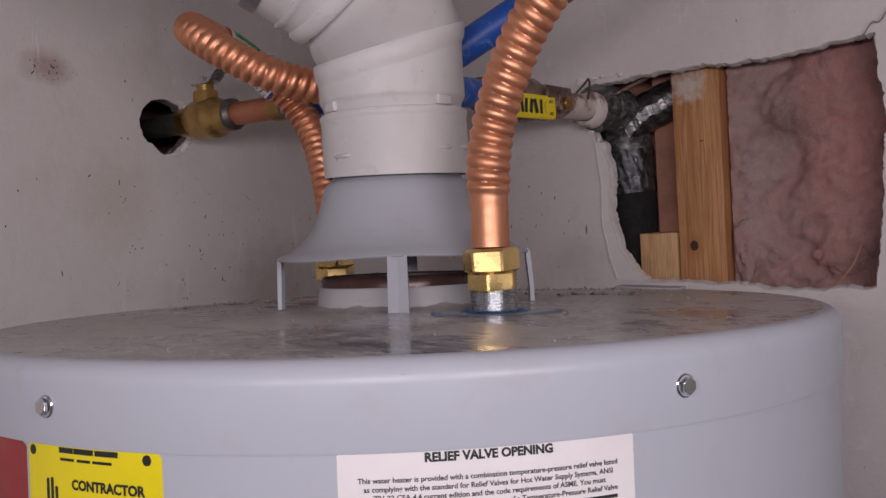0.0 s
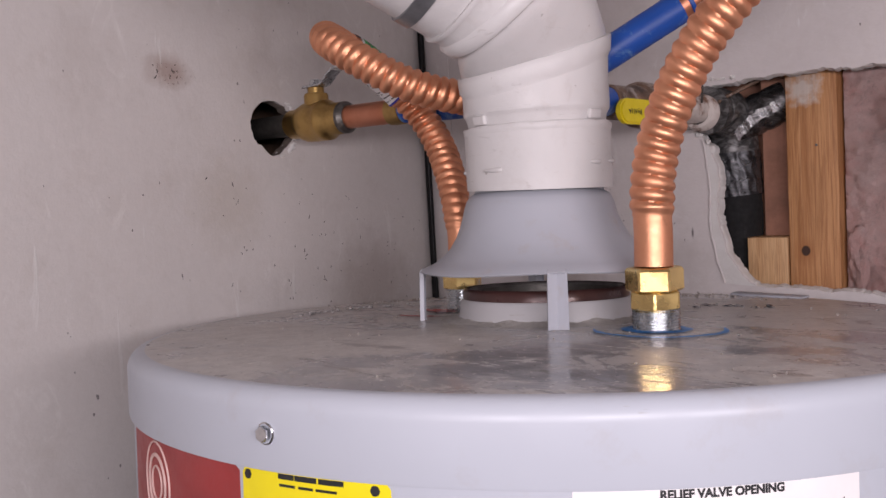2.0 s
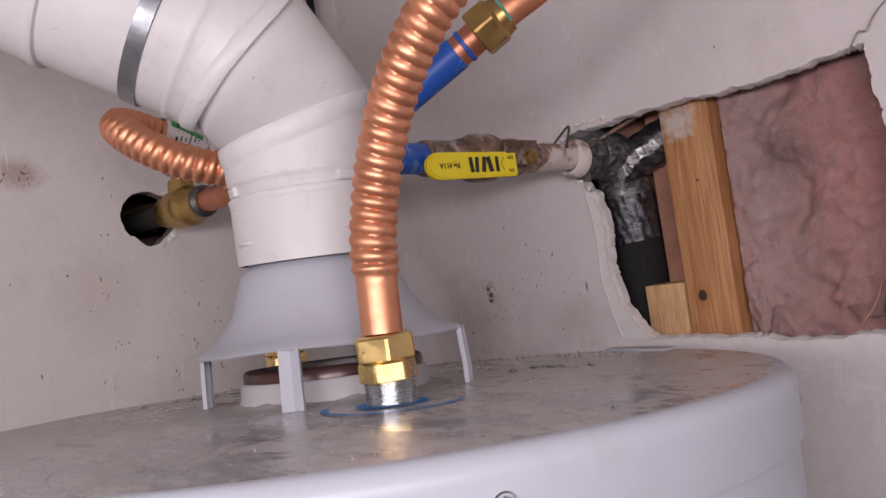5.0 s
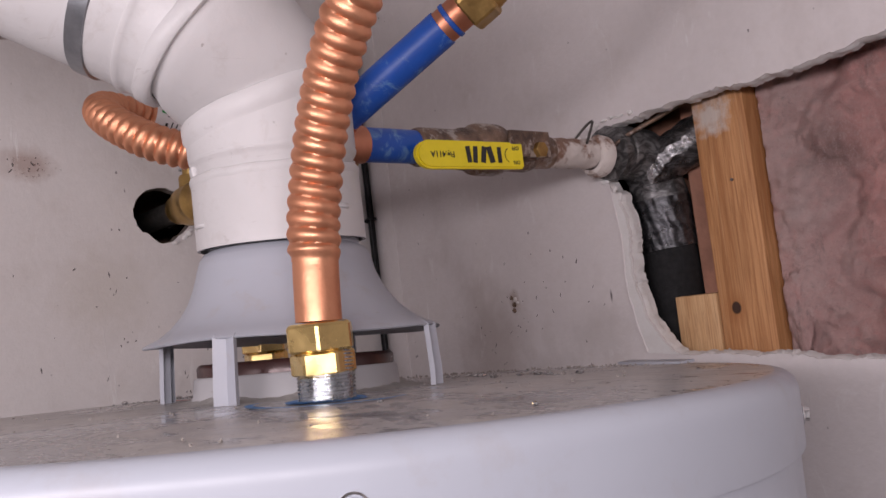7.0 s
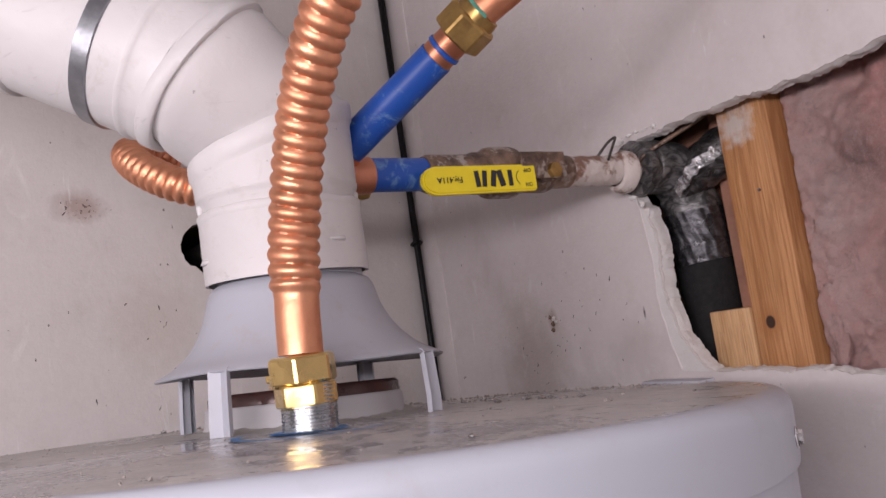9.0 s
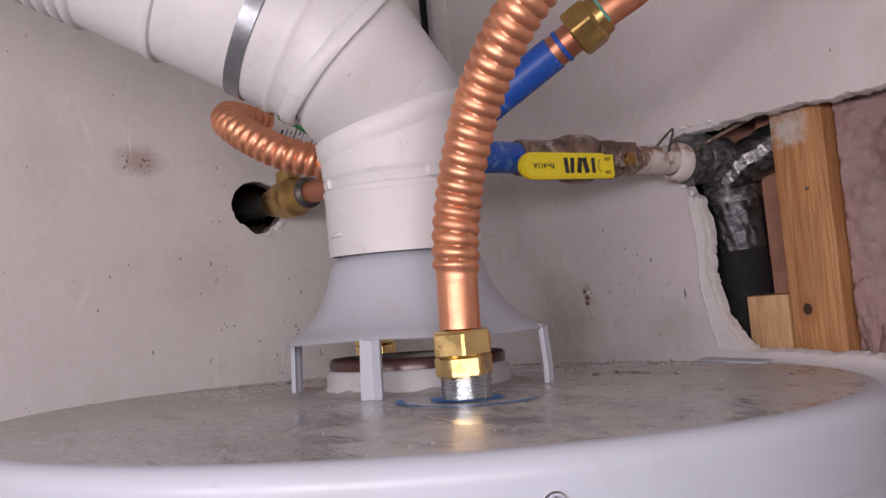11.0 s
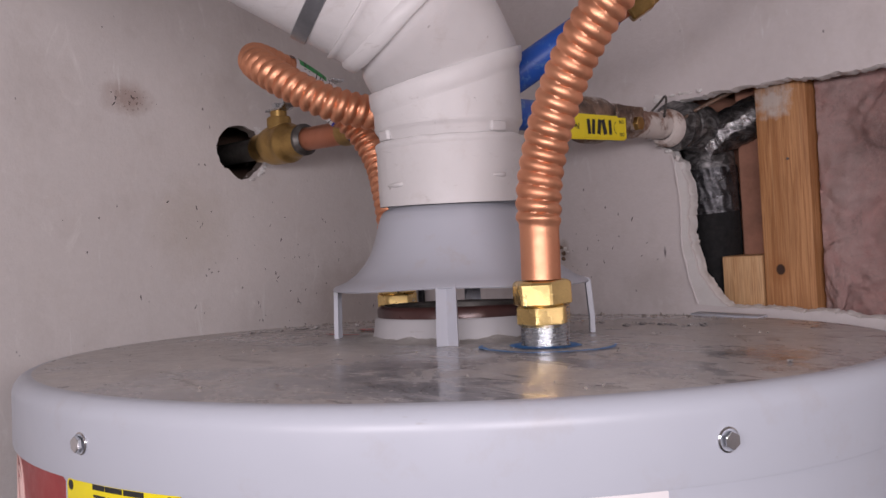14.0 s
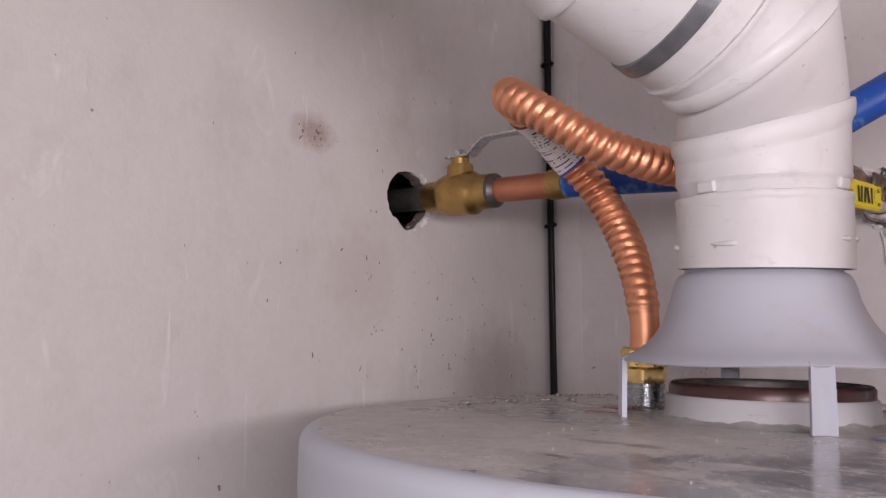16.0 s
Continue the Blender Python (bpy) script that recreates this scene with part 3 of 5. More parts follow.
def specks(count, place, middle, spread, seed):
    """Dark flecks of dirt and scraped paint stuck to a wall, most of them upright."""
    bm = bmesh.new()
    rng = random.Random(seed)
    for k in range(count):
        u, w = rng.gauss(middle[0], spread[0]), rng.gauss(middle[1], spread[1])
        long, wide = 0.0003 + 0.0022 * rng.random() ** 4, rng.uniform(0.0003, 0.0008)
        lean = rng.gauss(0.25, 0.5)
        ring = []
        for i in range(7):
            a = 2 * math.pi * i / 7
            r = rng.uniform(0.7, 1.2)
            p, q = wide * r * math.cos(a), (long + wide) * r * math.sin(a)
            ring.append((u + p * math.cos(lean) + q * math.sin(lean), w - p * math.sin(lean) + q * math.cos(lean)))
        edge = [bm.verts.new(place(x, y, 0.0)) for x, y in ring]
        top = bm.verts.new(place(u, w, 0.0005))
        for i in range(7):
            bm.faces.new((edge[i], edge[(i + 1) % 7], top))
    return bm


M_SPECK = plain("dark_flecks", (0.11, 0.095, 0.092), 0.7, 0, 0.5, 400)
part("dirt_flecks", specks(48, lambda y, z, h: (side_x(y) + 0.0002 + h, y, z), (0.66, 1.495), (0.10, 0.055), 4), M_SPECK, wall_left, "dark flecks of dirt", smooth=0)
part("dirt_flecks", specks(34, lambda y, z, h: (side_x(y) + 0.0002 + h, y, z), (0.76, 1.455), (0.06, 0.030), 8), M_SPECK, wall_left, "dark flecks of dirt", smooth=0)
part("dirt_flecks", specks(9, lambda y, z, h: (side_x(y) + 0.0002 + h, y, z), (0.53, 1.669), (0.012, 0.004), 2), M_SPECK, wall_left, "dark flecks of dirt", smooth=0)
part("dirt_flecks", specks(26, lambda x, z, h: (x, YB - 0.0002 - h, z), (-0.42, 1.452), (0.035, 0.022), 6), M_SPECK, wall_back, "dark flecks of dirt", smooth=0)
part("dirt_flecks", specks(14, lambda x, z, h: (x, YB - 0.0002 - h, z), (-0.34, 1.495), (0.05, 0.022), 7), M_SPECK, wall_back, "dark flecks of dirt", smooth=0)

part("paper_thread", tube(spline([(0.004, YB - 0.002, 1.640), (0.014, YB - 0.006, 1.653), (0.020, YB - 0.007, 1.652), (0.028, YB - 0.004, 1.664), (0.042, YB - 0.002, 1.676)], 0.003), 0.0006, 6), plain("frayed_paper", (0.30, 0.25, 0.22), 0.8), wall_back, "loose thread of facing paper")

# ---- inside the wall ----
stud = thing("stud", (-0.155, 0.97, 0), "knotty orange pine stud standing inside the torn wall", "stud")
part("board", block((-0.180, 0.956, 0), (-0.131, 1.05, ZC), 0.002), M_PINE, stud)
part("nail", lathe([(0, 0.0006), (0.0011, 0.0005), (0.0013, 0), (0.0013, -0.002)], (-0.151, 0.955, 1.569), (0, -1, 0), 12), M_FLUE, stud)
cleat = thing("wood_block", (-0.2, 0.97, 1.30), "short sawn pine block beside the stud", "wood block")
part("board", block((-0.2225, 0.955, 1.30), (-0.1815, 1.0, 1.477), 0.0015), M_SAWN, cleat)


def batt():
    bm = bmesh.new()
    nx, nz = 110, 140
    grid = []
    for i in range(nx + 1):
        col = []
        for k in range(nz + 1):
            x, z = -0.129 + 0.27 * i / nx, 1.33 + 0.40 * k / nz
            p = Vector((x * 22, z * 22, 3))
            d = noise.fractal(p, 0.8, 2.1, 7) * 0.011 + 0.006 * noise.noise(p * 3) + 0.012 * noise.noise(p * 0.6)
            d -= 0.010 * math.exp(-((x + 0.080 + 0.02 * math.sin(z * 60) + 0.1 * (z - 1.55)) / 0.012) ** 2)
            d *= min(1.0, max(0.12, (x + 0.131) / 0.022))
            d += 0.0022 * noise.fractal(p * 6, 0.5, 2.1, 5)
            col.append(bm.verts.new((x, min(1.03, max(0.960, 0.974 - d)), z)))
        grid.append(col)
    for i in range(nx):
        for k in range(nz):
            bm.faces.new((grid[i][k], grid[i + 1][k], grid[i + 1][k + 1], grid[i][k + 1]))
    geom = bmesh.ops.extrude_face_region(bm, geom=bm.faces[:])
    for v in geom["geom"]:
        if isinstance(v, bmesh.types.BMVert):
            v.co.y = 1.052
    return bm


wool_batt = thing("insulation_batt", (0.0, 1.0, 1.33), "dusty pink glass wool packed inside the wall", "insulation")
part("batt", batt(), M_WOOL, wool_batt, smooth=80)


def tuft(at, size, seed):
    """A loose torn lump of wool."""
    bm = bmesh.new()
    bmesh.ops.create_icosphere(bm, subdivisions=4, radius=1)
    for v in bm.verts:
        k = 1 + 0.45 * noise.fractal(v.co * 1.6 + Vector((seed, 0, 0)), 1.0, 2.0, 5)
        v.co = Vector(at) + Vector([c * k * q for c, q in zip(v.co, size)])
    return bm


for k, (at, size) in enumerate((((-0.116, 0.970, 1.455), (0.010, 0.006, 0.030)), ((-0.030, 0.971, 1.45), (0.018, 0.005, 0.016)))):
    part("tuft", tuft(at, size, k * 7.3), M_WOOL, wool_batt, "loose torn pink wool", smooth=80)


def fuzz():
    """Fine glass strands standing off the batt."""
    bm = bmesh.new()
    rng = random.Random(21)
    for k in range(900):
        x, z = rng.uniform(-0.126, 0.04), rng.uniform(1.415, 1.66)
        a = rng.uniform(0, 2 * math.pi)
        run = Vector((math.cos(a), 0, math.sin(a))) * rng.uniform(0.006, 0.016)
        lift = rng.uniform(0.0005, 0.003)
        pts = [Vector((x, 0.9745 - lift * math.sin(math.pi * q), z)) + run * (q - 0.5) + Vector((0, 0, 0.003 * noise.noise(Vector((k * 3.1, q * 2, 0))))) for q in (0, 0.25, 0.5, 0.75, 1)]
        side = run.cross(Vector((0, 1, 0))).normalized() * 0.00008
        rings = [[bm.verts.new(p + side), bm.verts.new(p - side), bm.verts.new(p + Vector((0, -0.0001, 0)))] for p in pts]
        for u, w in zip(rings, rings[1:]):
            for i in range(3):
                bm.faces.new((u[i], u[(i + 1) % 3], w[(i + 1) % 3], w[i]))
    return bm


part("fuzz", fuzz(), plain("pale_glass_fibre", (0.80, 0.50, 0.46), 0.6, 0, 0.4, 300), wool_batt, "fine loose glass fibres")
part("loose_fibre", tube(spline([(-0.030, 0.94, 1.424), (-0.020, 0.938, 1.432), (-0.011, 0.942, 1.445), (-0.006, 0.95, 1.462)], 0.003), 0.0006, 6), M_KRAFT, wool_batt)
tagged(part("backing_board", block((-0.2145, 0.990, 0), (-0.1805, 1.05, ZC), 0.001), M_KRAFT), "brown kraft backing behind the pipe", "backing")

tagged(part("backing_board", block((-0.285, 1.018, 0), (-0.2150, 1.05, ZC), 0.001), M_KRAFT), "brown kraft backing behind the pipe", "backing")

riser = thing("insulated_riser", (-0.225, 0.985, 0), "black foam-wrapped riser bound with silver tape", "pipe")
part("foam_sleeve", tube(line((-0.238, 0.986, 0.0), (-0.242, 0.986, 1.535), 0.012), lambda s, a: 0.0252 + 0.0008 * math.sin(s * 90 + a * 3), 28), M_FOAM, riser)


def crumple(s, a):
    p = Vector((s * 45, math.cos(a) * 1.2, math.sin(a) * 1.2))
    return 0.0238 + 0.0034 * abs(noise.noise(p)) + 0.0015 * noise.noise(p * 2.1) + 0.0005 * noise.noise(p * 5)


part("silver_band", tube(spline([(-0.241, 0.985, 1.522), (-0.242, 0.984, 1.545), (-0.242, 0.982, 1.570)], 0.0015), lambda s, a: 0.0258 + 0.0005 * math.sin(a * 16 + s * 150 + 2 * noise.noise(Vector((s * 80, math.cos(a) * 2, 0)))) + 0.0005 * noise.noise(Vector((s * 90, math.cos(a) * 6, math.sin(a) * 6))), 96), M_SILVER, riser, "ribbed silver tape band")
part("tape_wrap", tube(spline([(-0.242, 0.983, 1.565), (-0.243, 0.976, 1.592), (-0.242, 0.958, 1.609), (-0.248, 0.938, 1.612), (-0.249, 0.922, 1.612)], 0.0012), crumple, 48), M_DARKTAPE, riser, "crumpled dark tape")
part("tape_wrap", tube(spline([(-0.238, 0.968, 1.597), (-0.215, 0.976, 1.607), (-0.185, 0.985, 1.620)], 0.0012), lambda s, a: crumple(s + 0.3, a) * 0.85, 48), M_TAPE, riser, "crumpled dark tape")
part("foil_scrap", strip([Vector(p) + 0.0022 * Vector((noise.noise(Vector(p) * 260), noise.noise(Vector(p) * 260 + Vector((9, 0, 0))), noise.noise(Vector(p) * 260 + Vector((0, 9, 0))))) for p in spline([(-0.228, 0.948, 1.584), (-0.219, 0.949, 1.592), (-0.207, 0.953, 1.603), (-0.194, 0.960, 1.610), (-0.184, 0.968, 1.618)], 0.0016)], 0.011, 0.0012, (0.35, 0.2, -0.9)), M_FOIL, riser, "torn silver foil scrap", smooth=25)
part("thin_tube", tube(spline([(-0.247, 0.912, 1.605), (-0.232, 0.925, 1.622), (-0.205, 0.955, 1.640), (-0.18, 0.975, 1.655)], 0.003), 0.0020, 10), M_BRONZE, riser, "thin tarnished copper tube")

# ---- water heater ----
CX, CY, ZT, R = -0.2445, 0.5835, 1.4435, 0.289
LEAN_BY, LEAN_TO = 0.054, radians(-80)


def pan(r):
    """Height of the slightly domed top, r metres from its middle, before the tank's lean."""
    return ZT + 0.0045 * (1 - (r / 0.28) ** 2)


def top_z(x, y):
    """Height of the top as the tank leans."""
    d = Vector((x - CX, y - CY))
    return pan(d.length) + LEAN_BY * d.dot(Vector((math.cos(LEAN_TO), math.sin(LEAN_TO))))


heater = thing("water_heater", (CX, CY, 0), "grey enamelled tank water heater with dusty top", "water heater")
part("jacket", lathe([(0.0, 0.022), (0.270, 0.022), (R - 0.003, 0.035), (R - 0.003, 1.410)], (CX, CY, 0), n=128), M_ENAMEL, heater)
RIM = [(R - 0.0025, ZT - 0.0375), (R - 0.0003, ZT - 0.0370), (R, ZT - 0.0355), (R, ZT - 0.0105)]
RIM += [(R - 0.0095 + 0.0095 * math.cos(radians(a)), ZT - 0.0095 + 0.0095 * math.sin(radians(a))) for a in range(0, 91, 9)]
part("top_rim", lathe(RIM + [(R - 0.0105, ZT + 0.0001)], (CX, CY, 0), n=160), M_ENAMEL, heater)
part("top_pan", lathe([(R - 0.0104, ZT + 0.0001)] + [(r, pan(r)) for r in (0.27, 0.25, 0.22, 0.19, 0.16, 0.13, 0.10, 0.058)], (CX, CY, 0), n=128), M_TOP, heater, "dusty smeared grey steel top")


def on_jacket(r=R - 0.0024):
    """Places text written round the jacket: arc lengths from an angle, heights from a level."""
    def make(angle, level, tilt=0.0):
        def place(u, w):
            a = radians(angle) + (u * math.cos(tilt) - w * math.sin(tilt)) / R
            return Vector((CX + r * math.cos(a), CY + r * math.sin(a), level + w * math.cos(tilt) + u * math.sin(tilt)))
        return place
    return make


def jacket_patch(a0, a1, z0, z1, r, corner=0.0, n=28, tilt=0.0):
    bm = bmesh.new()
    cols = []
    for i in range(n + 1):
        a = a0 + (a1 - a0) * i / n
        e = min(a - a0, a1 - a) * math.pi / 180 * R
        cut = corner - math.sqrt(max(0, corner ** 2 - max(0, corner - e) ** 2)) if e < corner else 0
        dz = (a - (a0 + a1) / 2) * tilt
        cols.append([bm.verts.new((CX + r * math.cos(radians(a)), CY + r * math.sin(radians(a)), z)) for z in (z0 + cut + dz, z1 - cut + dz)])
    for p, q in zip(cols, cols[1:]):
        bm.faces.new((p[0], q[0], q[1], p[1]))
    geom = bmesh.ops.extrude_face_region(bm, geom=bm.faces[:])
    for v in geom["geom"]:
        if isinstance(v, bmesh.types.BMVert):
            k = Vector((v.co.x - CX, v.co.y - CY, 0)).normalized()
            v.co -= k * 0.0004
    return bm


write = on_jacket()
RL = R - 0.0027
white = part("relief_valve_label", jacket_patch(-56.6, -31.8, 1.30, 1.4075, RL, 0.002), M_PAPER, heater, "white paper notice with black print")
letters("RELIEF VALVE OPENING", 0.0050, write(-44.4, 1.4035), M_INK, white, weight=0.045)
LINES = ["This water heater is provided with a combination temperature-pressure relief valve listed",
         "as complying with the standard for Relief Valves for Hot Water Supply Systems, ANSI",
         "Z21.22 CSA 4.4 current edition and the code requirements of ASME. You must",
         "contact local authority, while maintaining the use of a Temperature-Pressure Relief Valve"]
for i, text in enumerate(LINES):
    letters(text, 0.0030, write(-44.2, 1.3952 - 0.0035 * i), M_INK, white)
for i in range(4, 9):
    part("print_line", jacket_patch(-54.6, -33.5 - 2.5 * (i == 8), 1.3944 - 0.0035 * i, 1.3958 - 0.0035 * i, R - 0.0025, n=14), M_INK, white)
yellow = part("yellow_label", jacket_patch(-87.9, -71.7, 1.30, 1.4075, RL, 0.004), M_YLABEL, heater, "bright yellow sticker with black print")
letters("CONTRACTOR", 0.0060, write(-77.6, 1.3895), M_INK, yellow, weight=0.045)
for k, (a, z, w) in enumerate(((-82.4, 1.4042, 0.9), (-80.2, 1.4042, 1.2), (-77.5, 1.4042, 1.3))):
    part("print_bar", jacket_patch(a - w, a + w, z - 0.0012, z + 0.0012, R - 0.0025, n=5), M_INK, yellow)
for a, w in ((-82.3, 0.9), (-80.2, 0.8), (-78.0, 1.1)):
    part("print_bar", jacket_patch(a - w, a + w, 1.3996, 1.4008, R - 0.0025, n=5), M_INK, yellow)
for a in (-87.2, -73.2):
    part("corner_mark", jacket_patch(a - 0.4, a + 0.5, 1.4005, 1.4050, R - 0.0025, 0.002, 6), M_INK, yellow)
for i in range(5):
    part("skyline_bar", jacket_patch(-85.2 + i * 0.6, -84.85 + i * 0.6, 1.3750, 1.3860 + 0.006 * math.sin(1 + i * 0.9), R - 0.0025, 0.0005, 4), M_INK, yellow)
red = part("red_label", jacket_patch(-116, -88.4, 1.28, 1.4065, RL - 0.0001, 0.003), M_RED, heater, "dark red sticker with pale ring emblem")
part("label_border", jacket_patch(-116.4, -88.1, 1.4066, 1.4080, RL, 0.0), M_PAPER, heater)
for r in (0.022, 0.0155, 0.0145, 0.009):
    pts = [write(-105.2, 1.3820)(r * math.cos(a) * 0.85, r * math.sin(a)) for a in np.linspace(0, 2 * math.pi, 40)]
    part("emblem_ring", tube(pts, 0.0006, 6, caps=False), M_PALEINK, red)


def jacket_screw(angle, z):
    a = radians(angle)
    axis = Vector((math.cos(a), math.sin(a), 0))
    at = Vector((CX, CY, z)) + axis * R
    s = part("screw", lathe([(0.0050, -0.001), (0.0052, 0.0005), (0.0045, 0.0010)], at, axis, 24), M_CHROME, heater, "hex-head sheet-metal screw")
    part("screw_head", hexnut(0.0037, 0.0007, 0.0034, at, axis, angle), M_CHROME, s, smooth=14)
    return s


for angle, z in ((-84.1, 1.4235), (-26.6, 1.4235), (31.0, 1.4200)):
    jacket_screw(angle, z)

# flue outlet in the middle of the top
ZM = pan(0)
part("flue_collar", lathe([(0.066, ZM), (0.0635, ZM + 0.003), (0.0625, ZM + 0.013), (0.061, ZM + 0.0145), (0.057, ZM + 0.0145)], (CX, CY, 0), n=64), M_COLLAR, heater, "dusty grey flue collar")
def dust_skirt():
    bm = bmesh.new()
    n, rows = 120, []
    for i in range(n):
        a = 2 * math.pi * i / n
        k = 0.25 + 0.6 * abs(noise.noise(Vector((math.cos(a) * 3, math.sin(a) * 3, 1)))) + 0.12 * noise.noise(Vector((math.cos(a) * 14, math.sin(a) * 14, 4)))
        k = max(0.15, k)
        col = []
        for r, h in ((0.0625, 0.0075 * k), (0.0655, 0.0055 * k), (0.0685, 0.0030 * k), (0.0725 + 0.004 * k, 0.0010 * k), (0.0780 + 0.006 * k, -0.0004)):
            h += 0.0005 * noise.noise(Vector((r * 900, a * 30, 2))) if r < 0.075 else 0
            col.append(bm.verts.new((CX + r * math.cos(a), CY + r * math.sin(a), pan(r) + h)))
        rows.append(col)
    for i in range(n):
        p, q = rows[i], rows[(i + 1) % n]
        for h in range(4):
            bm.faces.new((p[h], q[h], q[h + 1], p[h + 1]))
    return bm


part("dust_skirt", dust_skirt(), plain("heaped_dust", (0.50, 0.47, 0.445), 0.9, 0, 0.35, 200, 0.002), heater, "dust heaped round the flue collar", smooth=80)
part("flue_ring", lathe([(0.0605, ZM + 0.0140), (0.0607, ZM + 0.0200), (0.0595, ZM + 0.0216), (0.0585, ZM + 0.0222), (0.0570, ZM + 0.0215), (0.0565, ZM + 0.012)], (CX, CY, 0), n=64), M_RUST, heater, "rust-brown flue ring")
part("flue_tube", lathe([(0.0560, ZM + 0.020), (0.0552, ZM + 0.0218), (0.0542, ZM + 0.020), (0.053, ZM - 0.05), (0.012, ZM - 0.06), (0, ZM - 0.06)], (CX, CY, 0), n=64), M_FLUE, heater, "sooty flue tube")
part("inner_rim", lathe([(0.0500, ZM + 0.0150), (0.0510, ZM + 0.0195), (0.0495, ZM + 0.0200), (0.0485, ZM + 0.0150)], (CX, CY, 0), n=64, close=True), M_SOLDER, heater, "bare metal inner rim")
part("flue_baffle", block((CX - 0.05, CY - 0.004, ZM - 0.055), (CX + 0.05, CY + 0.004, ZM + 0.016), 0.001, ), M_FLUE, heater)
NEAR, FAR = Vector((-0.1385, 0.540, 1.450)), Vector((-0.345, 0.616, 1.4455))


def thread(at):
    prof = []
    h = 0.0
    while h < 0.0235:
        prof += [(0.0138, h), (0.0148, h + 0.0009)]
        h += 0.0018
    return lathe([(0.0, 0)] + prof + [(0.0, h)], at, n=36)


def marker_ring(at, r0, r1, a0, a1, seed, z):
    """A hand-drawn paint line on the top."""
    bm = bmesh.new()
    rows = []
    n = 60
    for i in range(n + 1):
        a = radians(a0 + (a1 - a0) * i / n)
        w = (0.0024 + 0.0013 * noise.noise(Vector((i * 0.21, seed, 0)))) * min(1, 6 * min(i, n - i) / n + 0.15)
        c = r0 + (r1 - r0) * i / n + 0.0012 * noise.noise(Vector((i * 0.09, seed, 5)))
        rows.append([])
        for k in (-1, 1):
            x, y = at.x + (c + k * w) * math.cos(a), at.y + (c + k * w) * math.sin(a)
            rows[-1].append(bm.verts.new((x, y, z + pan(math.hypot(x - CX, y - CY)))))
    for p, q in zip(rows, rows[1:]):
        bm.faces.new((p[0], q[0], q[1], p[1]))
    return bm


for at, ink, spans in ((NEAR, M_BLUEPAINT, ((0.0195, 0.0185, -200, 60), (0.038, 0.041, -150, 35), (0.0165, 0.017, 0, 360))),
                       (FAR, M_REDPAINT, ((0.067, 0.070, -102, -68), (0.030, 0.032, -150, -60), (0.025, 0.023, -140, -70)))):
    foot = Vector((at.x, at.y, pan((at.xy - Vector((CX, CY))).length)))
    part("nipple", thread(foot), M_ZINC, heater, "galvanised threaded nipple")
    for k, (r0, r1, a0, a1) in enumerate(spans):
        part("marker_line", marker_ring(at, r0, r1, a0, a1, k * 3.1 + at.x * 9, 0.0006 + 0.0002 * k), ink, heater)

turn = Matrix.Rotation(math.atan(LEAN_BY), 4, Vector((math.sin(LEAN_TO), -math.cos(LEAN_TO), 0)))
heater.matrix_basis = Matrix.Translation((CX, CY, ZT)) @ turn @ Matrix.Translation((0, 0, -ZT))

# ---- draft hood ----
hood = thing("draft_hood", (CX, CY, ZT), "dull grey flared draft hood standing on four legs", "draft hood")
BELL = [(0.0905, 1.4828), (0.0914, 1.4836), (0.0900, 1.4850), (0.0815, 1.4885), (0.0745, 1.4935), (0.0688, 1.4995), (0.0645, 1.5065), (0.0615, 1.5140),
        (0.0594, 1.5210), (0.0577, 1.5280), (0.0560, 1.5332), (0.0538, 1.5366), (0.0500, 1.5388), (0.0488, 1.566)]
bell = lathe(BELL + [(r - 0.0012, z - 0.0008) for r, z in BELL[:2:-1]], (CX, CY, 0), n=96, close=True)
for v in bell.verts:
    sag = 0.5 - 0.5 * math.cos(4 * (math.atan2(v.co.y - CY, v.co.x - CX) - radians(36)))
    v.co.z -= 0.0016 * sag * min(1.0, max(0.0, (1.497 - v.co.z) / 0.012))
    k = min(1.0, max(0.0, (v.co.z - 1.490) / 0.030))
    d = Vector((v.co.x - CX, v.co.y - CY, 0))
    v.co += k * (Vector((-0.0018, -0.0023, 0)) - d.normalized() * 0.0030)
part("bell", bell, M_HOOD, hood)


def hood_leg(angle, r_foot):
    """A folded sheet-metal strip with a rib down its middle."""
    bm = bmesh.new()
    a = radians(angle)
    out, side = Vector((math.cos(a), math.sin(a), 0)), Vector((-math.sin(a), math.cos(a), 0))
    prof = [(-0.0068, 0.0), (-0.0066, 0.0022), (-0.0030, 0.0003), (0.0, -0.0012), (0.0030, 0.0003), (0.0066, 0.0022), (0.0068, 0.0)]
    rows = []
    base = pan(r_foot) + 0.0002
    for h, r in ((base, r_foot), (base + 0.010, r_foot), (1.4835, 0.0895), (1.4852, 0.0880), (1.4872, 0.0800)):
        c = Vector((CX, CY, h)) + out * r
        rows.append([bm.verts.new(c + side * u * (1.0 - 2.0 * max(0, h - 1.45)) + out * w) for u, w in prof])
    for p, q in zip(rows, rows[1:]):
        for i in range(len(prof) - 1):
            bm.faces.new((p[i], p[i + 1], q[i + 1], q[i]))
    geom = bmesh.ops.extrude_face_region(bm, geom=bm.faces[:])
    bmesh.ops.translate(bm, verts=[v for v in geom["geom"] if isinstance(v, bmesh.types.BMVert)], vec=-out * 0.0009)
    return part("leg", bm, M_HOOD, hood, smooth=25)


for angle, r in ((-53.5, 0.0905), (-142.0, 0.0900), (32.0, 0.0915), (126.5, 0.0905)):
    hood_leg(angle, r)
hood.matrix_basis = Matrix.Translation((CX, CY, ZT)) @ turn

